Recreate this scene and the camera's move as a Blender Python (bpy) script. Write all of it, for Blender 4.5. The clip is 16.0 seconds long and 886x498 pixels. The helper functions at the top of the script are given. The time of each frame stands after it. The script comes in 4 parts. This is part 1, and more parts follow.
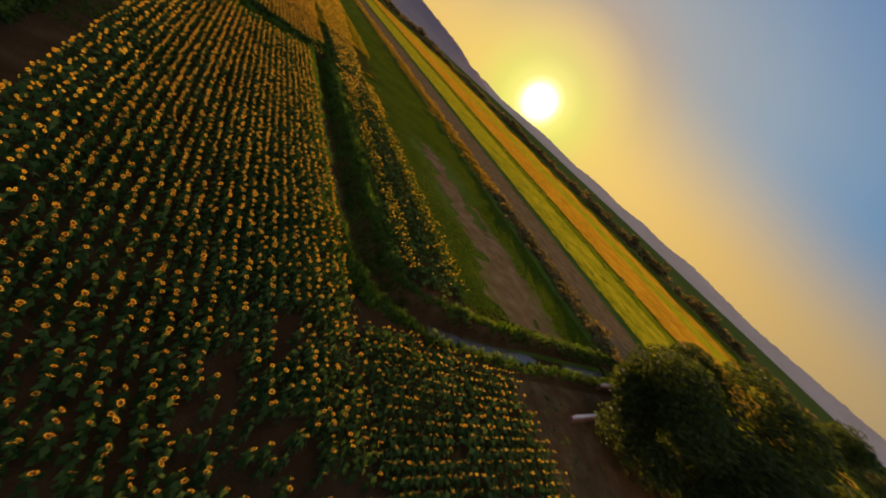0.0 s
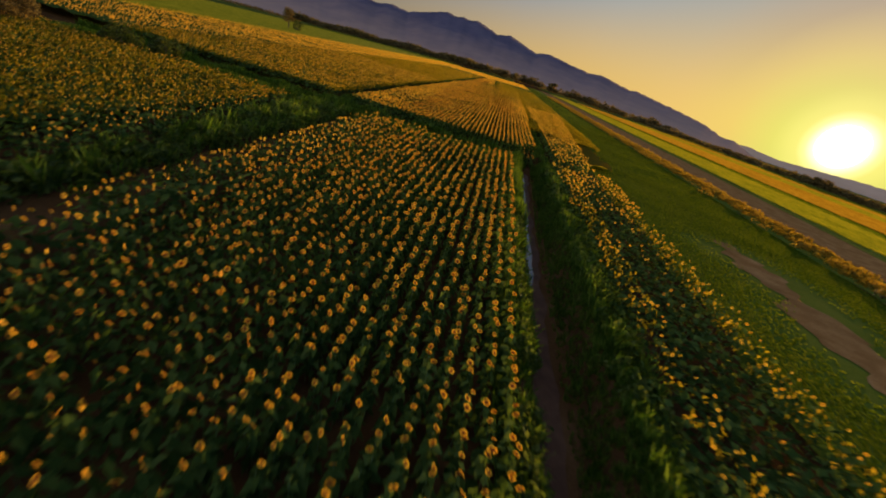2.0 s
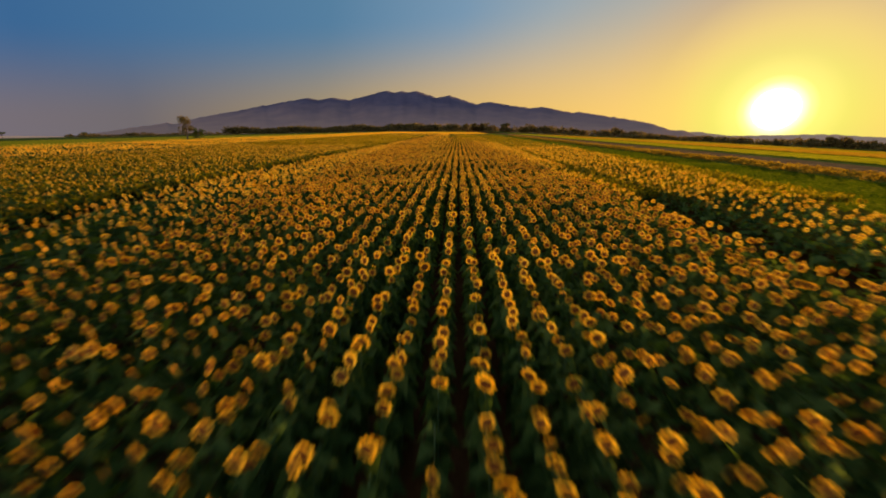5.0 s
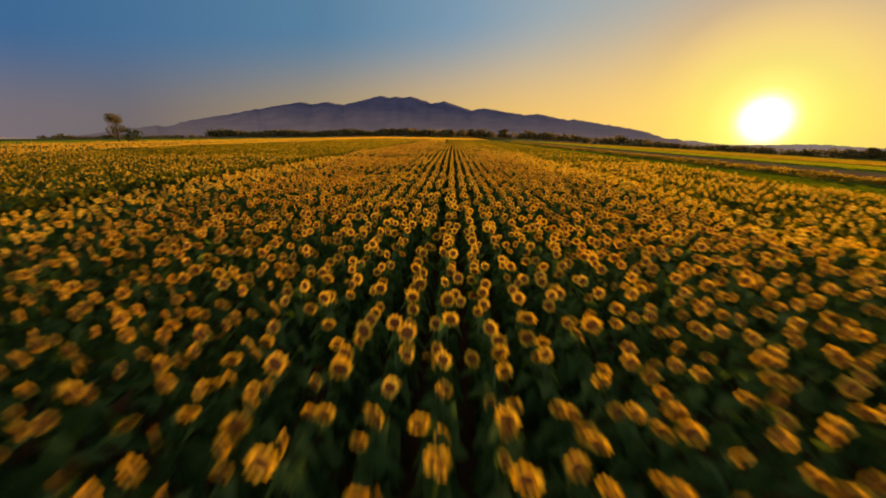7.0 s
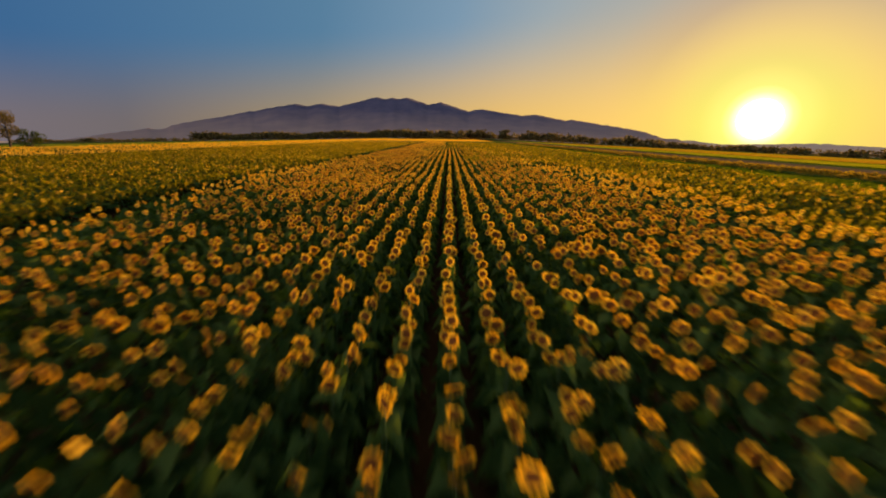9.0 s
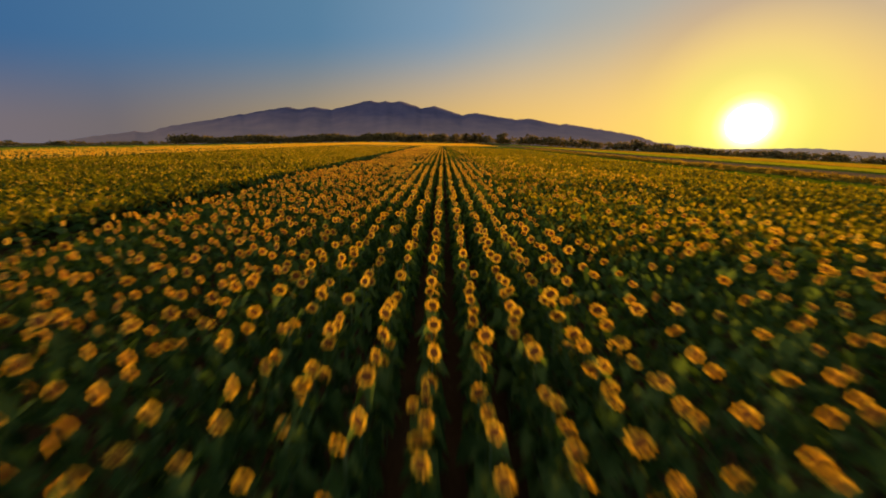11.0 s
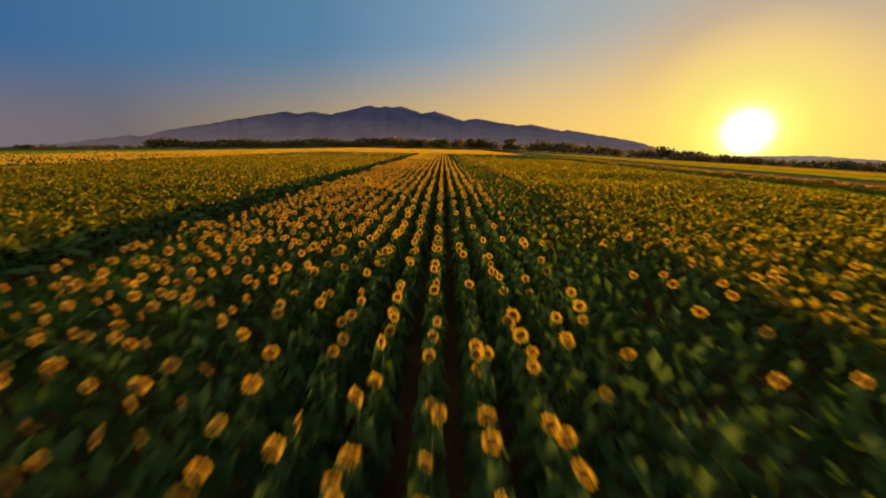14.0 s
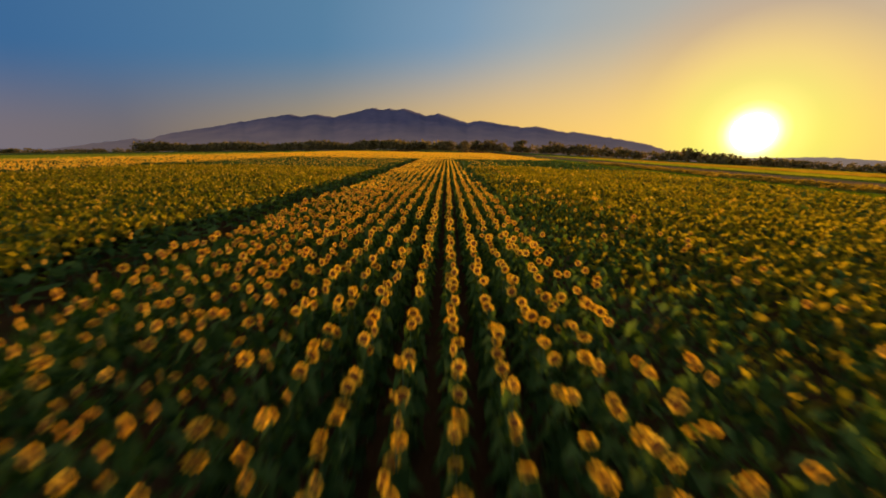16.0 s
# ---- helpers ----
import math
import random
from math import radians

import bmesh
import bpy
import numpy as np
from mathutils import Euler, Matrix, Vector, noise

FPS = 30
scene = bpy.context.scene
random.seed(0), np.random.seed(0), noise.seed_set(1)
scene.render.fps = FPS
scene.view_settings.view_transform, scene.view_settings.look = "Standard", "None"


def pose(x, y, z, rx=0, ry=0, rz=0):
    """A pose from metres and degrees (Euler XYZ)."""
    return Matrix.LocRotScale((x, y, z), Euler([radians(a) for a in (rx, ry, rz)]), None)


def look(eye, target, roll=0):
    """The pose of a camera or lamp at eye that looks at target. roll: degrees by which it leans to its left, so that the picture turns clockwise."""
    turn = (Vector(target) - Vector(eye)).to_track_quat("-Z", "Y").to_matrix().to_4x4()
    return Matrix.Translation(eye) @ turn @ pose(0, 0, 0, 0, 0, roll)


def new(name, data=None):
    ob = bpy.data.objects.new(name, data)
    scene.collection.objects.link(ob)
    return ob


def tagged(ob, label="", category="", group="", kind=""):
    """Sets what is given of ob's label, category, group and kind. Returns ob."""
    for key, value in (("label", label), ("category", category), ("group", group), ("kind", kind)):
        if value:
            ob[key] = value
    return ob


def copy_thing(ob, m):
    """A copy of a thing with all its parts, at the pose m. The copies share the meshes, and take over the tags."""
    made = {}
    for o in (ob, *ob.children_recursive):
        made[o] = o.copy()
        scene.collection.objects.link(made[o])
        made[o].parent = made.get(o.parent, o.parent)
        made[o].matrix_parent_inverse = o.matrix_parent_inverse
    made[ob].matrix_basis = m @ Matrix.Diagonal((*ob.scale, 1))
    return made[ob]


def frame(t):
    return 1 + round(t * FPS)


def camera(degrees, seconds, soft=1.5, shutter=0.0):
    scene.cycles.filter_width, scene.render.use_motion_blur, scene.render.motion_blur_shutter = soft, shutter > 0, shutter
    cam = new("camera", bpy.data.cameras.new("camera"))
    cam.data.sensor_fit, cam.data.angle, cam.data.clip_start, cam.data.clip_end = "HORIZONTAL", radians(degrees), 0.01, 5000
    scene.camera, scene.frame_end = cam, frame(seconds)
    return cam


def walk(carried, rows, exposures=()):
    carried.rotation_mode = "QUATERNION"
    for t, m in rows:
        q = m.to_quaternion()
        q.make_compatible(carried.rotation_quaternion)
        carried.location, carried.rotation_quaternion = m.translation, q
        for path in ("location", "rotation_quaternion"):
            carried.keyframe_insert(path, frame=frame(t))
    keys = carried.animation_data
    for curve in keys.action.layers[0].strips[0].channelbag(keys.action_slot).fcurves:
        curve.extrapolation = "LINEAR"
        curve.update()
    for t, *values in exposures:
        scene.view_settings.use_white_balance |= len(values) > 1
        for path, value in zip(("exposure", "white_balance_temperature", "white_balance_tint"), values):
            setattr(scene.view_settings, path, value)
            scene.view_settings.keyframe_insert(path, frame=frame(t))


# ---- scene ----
cam = camera(97.6, 16.0, soft=1.85, shutter=0.24)
PATH = [
    (0.00, (-6.025, -53.647, 16.925), (5.964, -39.488, 9.456), 41.60),
    (0.50, (-1.536, -49.498, 15.949), (5.976, -33.087, 7.331), 39.90),
    (1.00, (1.429, -43.540, 14.498), (4.982, -26.110, 5.358), 33.50),
    (1.50, (2.566, -36.415, 12.605), (3.187, -18.612, 3.512), 26.00),
    (2.00, (2.512, -28.771, 10.539), (1.904, -10.756, 1.872), 16.50),
    (2.50, (1.976, -20.046, 8.544), (1.305, -1.555, 0.953), 5.80),
    (3.00, (1.285, -9.852, 7.058), (0.745, 8.912, 0.159), 1.30),
    (3.50, (0.537, 0.353, 6.394), (-0.268, 19.318, 0.093), 0.20),
    (4.00, (-0.121, 11.756, 6.160), (-1.005, 30.845, 0.259), 0.10),
    (6.50, (-2.070, 65.006, 4.900), (-2.363, 84.111, -1.010), 0.80),
    (7.00, (-2.620, 75.656, 4.895), (-2.999, 94.843, -0.737), 1.00),
    (7.50, (-3.180, 86.306, 4.890), (-3.519, 105.491, -0.750), 1.20),
    (8.00, (-3.760, 96.956, 4.860), (-4.079, 116.144, -0.771), 0.90),
    (8.50, (-4.330, 107.606, 4.820), (-4.640, 126.801, -0.790), 0.70),
    (11.00, (-6.830, 160.856, 4.720), (-6.763, 180.116, -0.670), 0.80),
    (11.50, (-7.290, 171.506, 4.710), (-7.304, 190.777, -0.641), 0.70),
    (12.00, (-7.710, 182.156, 4.720), (-7.748, 201.474, -0.458), 0.90),
    (12.50, (-8.100, 192.806, 4.740), (-8.099, 212.142, -0.370), 1.00),
    (13.00, (-8.440, 203.456, 4.780), (-8.399, 222.790, -0.339), 1.00),
    (13.50, (-8.730, 214.106, 4.820), (-8.718, 233.439, -0.301), 0.90),
    (14.00, (-9.000, 224.756, 4.850), (-8.929, 244.087, -0.280), 1.10),
    (14.50, (-9.270, 235.406, 4.900), (-9.178, 254.737, -0.230), 1.10),
    (15.00, (-9.550, 246.056, 4.950), (-9.569, 265.385, -0.189), 0.90),
    (15.50, (-9.750, 256.706, 4.970), (-9.849, 276.037, -0.160), 1.10),
    (16.00, (-10.030, 267.356, 4.980), (-10.170, 286.715, -0.040), 0.90),
]
walk(cam, [(t, look(eye, target, roll)) for t, eye, target, roll in PATH],
     [(0.0, 0.02, 6420, 13), (0.5, 0.0, 6250, 17), (1.0, -0.02, 6300, 17), (1.5, 0.0, 6400, 13), (2.0, 0.02, 6500, 10), (2.5, 0.05, 6500, 10), (4.0, 0.1, 6700, 10), (6.5, 0.17, 7250, 11), (8.5, 0.15, 7250, 11), (11.0, 0.16, 7180, 11), (16.0, 0.17, 7000, 11)])

# ---- light ----
SUN_AZ, SUN_EL = 36.8, 3.5          # degrees to the right of the rows, degrees above the plain
DISC_EL = 2.25                      # the disc as seen through the haze, lower than the light's middle


def way_to(az, el):
    return Vector((math.sin(radians(az)) * math.cos(radians(el)), math.cos(radians(az)) * math.cos(radians(el)), math.sin(radians(el))))


sun_way, disc_way = way_to(SUN_AZ, SUN_EL), way_to(SUN_AZ, DISC_EL)


def ramp(tree, fac, stops, smooth=False):
    """A colour ramp: stops are (place, (r, g, b))."""
    n = tree.nodes.new("ShaderNodeValToRGB")
    cr = n.color_ramp
    cr.interpolation = "EASE" if smooth else "LINEAR"
    while len(cr.elements) < len(stops):
        cr.elements.new(0.5)
    for e, (p, c) in zip(cr.elements, stops):
        e.position, e.color = p, (*c, 1)
    tree.links.new(fac, n.inputs[0])
    return n.outputs[0]


def mix(tree, fac, a, b, blend="MIX"):
    n = tree.nodes.new("ShaderNodeMix")
    n.data_type, n.blend_type = "RGBA", blend
    for sock, v in ((n.inputs[0], fac), (n.inputs[6], a), (n.inputs[7], b)):
        if isinstance(v, (int, float)):
            sock.default_value = v
        elif isinstance(v, tuple):
            sock.default_value = (*v, 1)
        else:
            tree.links.new(v, sock)
    return n.outputs[2]


def maths(tree, op, a, b=0.0, clamp=False):
    n = tree.nodes.new("ShaderNodeMath")
    n.operation, n.use_clamp = op, clamp
    for sock, v in ((n.inputs[0], a), (n.inputs[1], b)):
        if isinstance(v, (int, float)):
            sock.default_value = v
        else:
            tree.links.new(v, sock)
    return n.outputs[0]


def make_world():
    w = bpy.data.worlds.new("evening_sky")
    scene.world = w
    w.use_nodes = True
    t = w.node_tree
    t.nodes.clear()
    sky = t.nodes.new("ShaderNodeTexSky")
    sky.sky_type, sky.sun_disc = "NISHITA", False
    sky.sun_elevation, sky.sun_rotation = radians(SUN_EL), radians(SUN_AZ)
    sky.air_density, sky.dust_density, sky.ozone_density = 1.0, 2.0, 2.0
    co = t.nodes.new("ShaderNodeTexCoord")
    dot = t.nodes.new("ShaderNodeVectorMath")
    dot.operation = "DOT_PRODUCT"
    nrm = t.nodes.new("ShaderNodeVectorMath")
    nrm.operation = "NORMALIZE"
    t.links.new(co.outputs["Generated"], nrm.inputs[0])
    t.links.new(nrm.outputs[0], dot.inputs[0])
    dot.inputs[1].default_value = disc_way
    ang = maths(t, "DIVIDE", maths(t, "ARCCOSINE", maths(t, "MINIMUM", dot.outputs["Value"], 0.999999)), math.pi)
    sep = t.nodes.new("ShaderNodeSeparateXYZ")
    t.links.new(nrm.outputs[0], sep.inputs[0])
    high = maths(t, "DIVIDE", maths(t, "ARCSINE", sep.outputs[2]), math.pi / 2)

    def srgb(r, g, b, k=1.0):
        return tuple(k * ((c / 255 + 0.055) / 1.055) ** 2.4 for c in (r, g, b))
    # colours round the sun along the horizon, and higher up; angles from the sun over 180 degrees
    low = ramp(t, ang, [(0.0, srgb(240, 236, 128)), (0.03, srgb(234, 230, 112)), (0.055, srgb(244, 212, 112)), (0.09, srgb(242, 202, 114)), (0.16, srgb(228, 188, 108)),
                        (0.22, srgb(206, 172, 108)), (0.31, srgb(158, 139, 106)), (0.42, srgb(109, 104, 110)), (0.55, srgb(118, 111, 128)), (0.75, srgb(232, 218, 215)), (1.0, srgb(255, 236, 226))])
    up = ramp(t, ang, [(0.0, srgb(235, 205, 130)), (0.045, srgb(226, 198, 142)), (0.07, srgb(182, 166, 150)), (0.10, srgb(164, 168, 168)), (0.15, srgb(146, 164, 178)), (0.21, srgb(114, 148, 178)), (0.30, srgb(80, 124, 160)),
                       (0.46, srgb(54, 100, 148)), (0.58, srgb(80, 115, 165)), (0.75, srgb(225, 225, 238)), (1.0, srgb(248, 238, 238))])
    rise = t.nodes.new("ShaderNodeMapRange")
    rise.interpolation_type = "SMOOTHSTEP"
    rise.inputs[1].default_value = 0.005
    t.links.new(maths(t, "SUBTRACT", 0.21, maths(t, "MULTIPLY", ang, 0.22)), rise.inputs[2])
    t.links.new(high, rise.inputs[0])
    body = mix(t, rise.outputs[0], low, up)
    deep = t.nodes.new("ShaderNodeMapRange")
    deep.interpolation_type = "SMOOTHSTEP"
    for k, v in ((1, 0.18), (2, 0.42), (3, 0.0), (4, 1.0)):
        deep.inputs[k].default_value = v
    t.links.new(high, deep.inputs[0])
    body = mix(t, deep.outputs[0], body, mix(t, 1.0, body, (0.46, 0.63, 0.95), "MULTIPLY"))
    crest = t.nodes.new("ShaderNodeMapRange")
    crest.interpolation_type = "SMOOTHSTEP"
    for k, v in ((1, 0.55), (2, 1.0)):
        crest.inputs[k].default_value = v
    t.links.new(high, crest.inputs[0])
    body = mix(t, crest.outputs[0], body, (0.70, 0.70, 0.76))
    # the sun itself and the glare close round it
    glare = ramp(t, ang, [(0.0, (30, 29, 27)), (0.0075, (22, 21, 19)), (0.0104, (0.9, 0.87, 0.82)), (0.018, (0.14, 0.12, 0.04)), (0.034, (0, 0, 0))], True)
    body = mix(t, 1.0, body, glare, "ADD")
    bg1, bg2, add = t.nodes.new("ShaderNodeBackground"), t.nodes.new("ShaderNodeBackground"), t.nodes.new("ShaderNodeAddShader")
    out = t.nodes.new("ShaderNodeOutputWorld")
    t.links.new(sky.outputs[0], bg1.inputs[0])
    bg1.inputs[1].default_value = 0.0015
    t.links.new(body, bg2.inputs[0])
    bg2.inputs[1].default_value = 0.95
    t.links.new(bg1.outputs[0], add.inputs[0])
    t.links.new(bg2.outputs[0], add.inputs[1])
    t.links.new(add.outputs[0], out.inputs[0])


make_world()
lamp = bpy.data.lights.new("sun", "SUN")
lamp.energy, lamp.angle, lamp.color = 5.0, radians(0.6), (1.0, 0.66, 0.30)
sun = new("sun", lamp)
sun.matrix_world = look(sun_way * 100, (0, 0, 0))


# ---- materials ----
def material(name, stops, scale=3.0, fine=40.0, rough=0.8, bump=0.3, translucent=0.0, island=0.0, gloss=0.25, tint=None, fuzz=0.0):
    """A surface of noise at two sizes; stops run over the noise. island: how far single leaves or petals differ."""
    m = bpy.data.materials.new(name)
    m.use_nodes = True
    t = m.node_tree
    t.nodes.clear()
    out, pb = t.nodes.new("ShaderNodeOutputMaterial"), t.nodes.new("ShaderNodeBsdfPrincipled")
    geo = t.nodes.new("ShaderNodeNewGeometry")
    n1, n2 = t.nodes.new("ShaderNodeTexNoise"), t.nodes.new("ShaderNodeTexNoise")
    for n, s in ((n1, scale), (n2, fine)):
        n.inputs["Scale"].default_value = s
        n.inputs["Detail"].default_value = 4
        t.links.new(geo.outputs["Position"], n.inputs["Vector"])
    f = maths(t, "ADD", maths(t, "MULTIPLY", n1.outputs[0], 0.65), maths(t, "MULTIPLY", n2.outputs[0], 0.35))
    if island:
        r = maths(t, "MULTIPLY", maths(t, "SUBTRACT", geo.outputs["Random Per Island"], 0.5), island)
        f = maths(t, "ADD", f, r)
    f = maths(t, "MULTIPLY", maths(t, "SUBTRACT", f, 0.25), 2.0, True)
    c = ramp(t, f, stops)
    t.links.new(c, pb.inputs["Base Color"])
    pb.inputs["Roughness"].default_value = rough
    pb.inputs["Specular IOR Level"].default_value = gloss
    if fuzz:
        pb.inputs["Sheen Weight"].default_value = fuzz
        pb.inputs["Sheen Roughness"].default_value = 0.5
        t.links.new(mix(t, 0.5, c, (0.75, 0.62, 0.25)), pb.inputs["Sheen Tint"])
    if bump:
        b = t.nodes.new("ShaderNodeBump")
        b.inputs["Strength"].default_value = bump
        b.inputs["Distance"].default_value = 0.05
        t.links.new(n2.outputs[0], b.inputs["Height"])
        t.links.new(b.outputs[0], pb.inputs["Normal"])
    if translucent:
        tr, mx = t.nodes.new("ShaderNodeBsdfTranslucent"), t.nodes.new("ShaderNodeMixShader")
        t.links.new(mix(t, 1.0, c, tint or (1.0, 1.0, 1.0), "MULTIPLY"), tr.inputs[0])
        mx.inputs[0].default_value = translucent
        t.links.new(pb.outputs[0], mx.inputs[1])
        t.links.new(tr.outputs[0], mx.inputs[2])
        t.links.new(mx.outputs[0], out.inputs[0])
    else:
        t.links.new(pb.outputs[0], out.inputs[0])
    return m


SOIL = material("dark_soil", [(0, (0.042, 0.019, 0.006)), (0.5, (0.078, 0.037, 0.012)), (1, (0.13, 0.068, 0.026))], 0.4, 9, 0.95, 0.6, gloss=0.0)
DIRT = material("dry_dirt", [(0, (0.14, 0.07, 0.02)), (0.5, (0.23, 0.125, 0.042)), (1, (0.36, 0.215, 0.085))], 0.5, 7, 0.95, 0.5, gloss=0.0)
MEADOW = material("meadow_turf", [(0, (0.04, 0.066, 0.006)), (0.5, (0.07, 0.10, 0.009)), (1, (0.12, 0.13, 0.017))], 0.15, 5, 0.9, 0.8, gloss=0.0, fuzz=0.1)
CROP = material("green_crop", [(0, (0.11, 0.14, 0.018)), (0.5, (0.18, 0.2, 0.026)), (1, (0.25, 0.25, 0.045))], 0.08, 3, 0.9, 0.8, gloss=0.0, fuzz=0.15)
STUBBLE = material("ripe_crop", [(0, (0.28, 0.20, 0.03)), (0.5, (0.39, 0.28, 0.045)), (1, (0.48, 0.35, 0.07))], 0.1, 3, 0.9, 0.8, gloss=0.0, fuzz=0.15)
PLAIN = material("distant_plain", [(0, (0.04, 0.065, 0.012)), (0.5, (0.08, 0.10, 0.018)), (1, (0.14, 0.13, 0.03))], 0.012, 0.08, 1.0, 0.0, gloss=0.0)
WATER = material("ditch_water", [(0, (0.09, 0.058, 0.034)), (1, (0.14, 0.092, 0.058))], 1.0, 12, 0.16, 0.1, gloss=0.45)
MUD = material("ditch_mud", [(0, (0.045, 0.02, 0.009)), (0.5, (0.08, 0.037, 0.017)), (1, (0.13, 0.064, 0.03))], 1.2, 14, 0.75, 0.4, gloss=0.1)
PETAL = material("sunflower_petal", [(0, (0.85, 0.385, 0.011)), (0.5, (0.94, 0.48, 0.018)), (1, (0.97, 0.585, 0.036))], 0.7, 30, 0.6, 0.0, 0.36, 0.45)
DISC = material("sunflower_disc", [(0, (0.14, 0.038, 0.005)), (0.6, (0.26, 0.08, 0.01)), (1, (0.40, 0.15, 0.02))], 2.0, 160, 0.9, 0.5)
LEAF = material("sunflower_leaf", [(0, (0.028, 0.052, 0.011)), (0.5, (0.054, 0.097, 0.02)), (1, (0.10, 0.15, 0.033))], 0.4, 18, 1.0, 0.2, 0.4, 0.7, 0.0, (2.0, 1.7, 0.45))
# golden haze and backlight over the rows, put into a yellower leaf colour
HAZE_LEAF = material("haze_gold_leaf", [(0, (0.058, 0.066, 0.010)), (0.5, (0.112, 0.108, 0.015)), (1, (0.175, 0.150, 0.022))], 0.3, 12, 1.0, 0.1, 0.65, 0.7, 0.0, (3.5, 2.5, 0.42))
STEM = material("sunflower_stem", [(0, (0.06, 0.11, 0.03)), (1, (0.12, 0.18, 0.05))], 2, 40, 0.7, 0.2)
GRASS = material("grass_blade", [(0, (0.03, 0.06, 0.008)), (0.5, (0.06, 0.115, 0.014)), (1, (0.12, 0.17, 0.03))], 0.3, 12, 0.6, 0.0, 0.45, 0.7, 0.05, (2.3, 2.1, 0.5))
GREEN_STAND = material("green_crop_stand", [(0, (0.10, 0.13, 0.014)), (0.5, (0.17, 0.19, 0.022)), (1, (0.26, 0.25, 0.035))], 0.1, 2, 0.8, 0.0, 0.7, 0.25, 0.1, (1.9, 1.6, 0.4))
RIPE_STAND = material("ripe_crop_stand", [(0, (0.20, 0.145, 0.018)), (0.5, (0.31, 0.22, 0.028)), (1, (0.40, 0.29, 0.045))], 0.1, 2, 0.8, 0.0, 0.7, 0.25, 0.1, (1.55, 1.15, 0.4))
MEADOW_STAND = material("meadow_stand_blades", [(0, (0.04, 0.066, 0.006)), (0.5, (0.068, 0.095, 0.009)), (1, (0.115, 0.128, 0.018))], 0.12, 2, 0.9, 0.0, 0.6, 0.5, 0.05, (2.2, 2.0, 0.4))
WEED = material("weed_leaf", [(0, (0.035, 0.055, 0.012)), (0.5, (0.065, 0.095, 0.018)), (1, (0.12, 0.15, 0.035))], 0.4, 14, 0.6, 0.0, 0.45, 0.7, 0.05, (2.6, 2.2, 0.6))
FOLIAGE = material("tree_foliage", [(0, (0.02, 0.03, 0.007)), (0.5, (0.038, 0.055, 0.011)), (1, (0.07, 0.088, 0.018))], 0.5, 10, 0.6, 0.0, 0.5, 0.7, 0.2, (2.6, 2.2, 0.5))
# scrub brown; on the far trees and woods it stands in for haze
SCRUB_AND_HAZE = material("scrub_and_haze_foliage", [(0, (0.085, 0.068, 0.026)), (0.5, (0.155, 0.118, 0.046)), (1, (0.24, 0.182, 0.07))], 0.05, 1.5, 0.9, 0.0, 0.5, 0.7, 0.1, (1.7, 1.4, 0.6))
BARK = material("tree_bark", [(0, (0.05, 0.035, 0.022)), (1, (0.13, 0.10, 0.07))], 2, 25, 0.95, 0.8)
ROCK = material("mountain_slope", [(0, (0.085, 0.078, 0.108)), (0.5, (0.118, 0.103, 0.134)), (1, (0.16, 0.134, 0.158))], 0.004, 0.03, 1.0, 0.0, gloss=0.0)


def hazy_foot(m, low, high):
    """Haze at the foot put into the colour: pale brown that gives way to dark heights."""
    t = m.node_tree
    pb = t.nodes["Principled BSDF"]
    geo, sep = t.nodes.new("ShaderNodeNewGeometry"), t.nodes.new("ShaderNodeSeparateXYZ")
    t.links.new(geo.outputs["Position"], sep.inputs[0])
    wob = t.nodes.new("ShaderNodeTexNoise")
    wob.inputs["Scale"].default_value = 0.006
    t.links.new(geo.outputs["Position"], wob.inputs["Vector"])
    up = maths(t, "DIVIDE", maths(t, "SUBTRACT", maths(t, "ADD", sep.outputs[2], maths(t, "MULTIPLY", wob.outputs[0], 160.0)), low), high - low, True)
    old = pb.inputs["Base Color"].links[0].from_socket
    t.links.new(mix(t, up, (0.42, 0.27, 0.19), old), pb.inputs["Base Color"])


hazy_foot(ROCK, 60.0, 330.0)

# warm haze over the far hills, put into a pale base colour
HILL = material("hazy_hill", [(0, (0.60, 0.38, 0.22)), (0.5, (0.68, 0.44, 0.26)), (1, (0.75, 0.50, 0.31))], 0.004, 0.03, 1.0, 0.0, gloss=0.0)
BRICKWORK = material("weathered_red_render", [(0, (0.12, 0.045, 0.022)), (1, (0.24, 0.10, 0.055))], 2.0, 18, 0.9, 0.5)
TRODDEN = material("trodden_earth", [(0, (0.07, 0.033, 0.011)), (0.5, (0.125, 0.062, 0.02)), (1, (0.21, 0.115, 0.042))], 0.6, 8, 0.95, 0.6, gloss=0.0)
WHITE = material("white_paint", [(0, (0.62, 0.58, 0.52)), (1, (0.82, 0.80, 0.76))], 3, 30, 0.6, 0.1)


# ---- helpers for meshes ----
def mesh_from(name, verts, faces, mats, index=None, smooth=False):
    """A mesh from arrays: verts (n, 3), faces (m, 3) or (m, 4), a material index per face."""
    me = bpy.data.meshes.new(name)
    verts, faces = np.asarray(verts, np.float32), np.asarray(faces, np.int32)
    k = faces.shape[1]
    me.vertices.add(len(verts))
    me.vertices.foreach_set("co", verts.ravel())
    me.loops.add(faces.size)
    me.loops.foreach_set("vertex_index", faces.ravel())
    me.polygons.add(len(faces))
    me.polygons.foreach_set("loop_start", np.arange(0, faces.size, k, dtype=np.int32))
    if index is not None:
        me.polygons.foreach_set("material_index", np.asarray(index, np.int32))
    if smooth:
        me.polygons.foreach_set("use_smooth", np.ones(len(faces), bool))
    for m in mats:
        me.materials.append(m)
    me.update(calc_edges=True)
    me.validate()
    return me


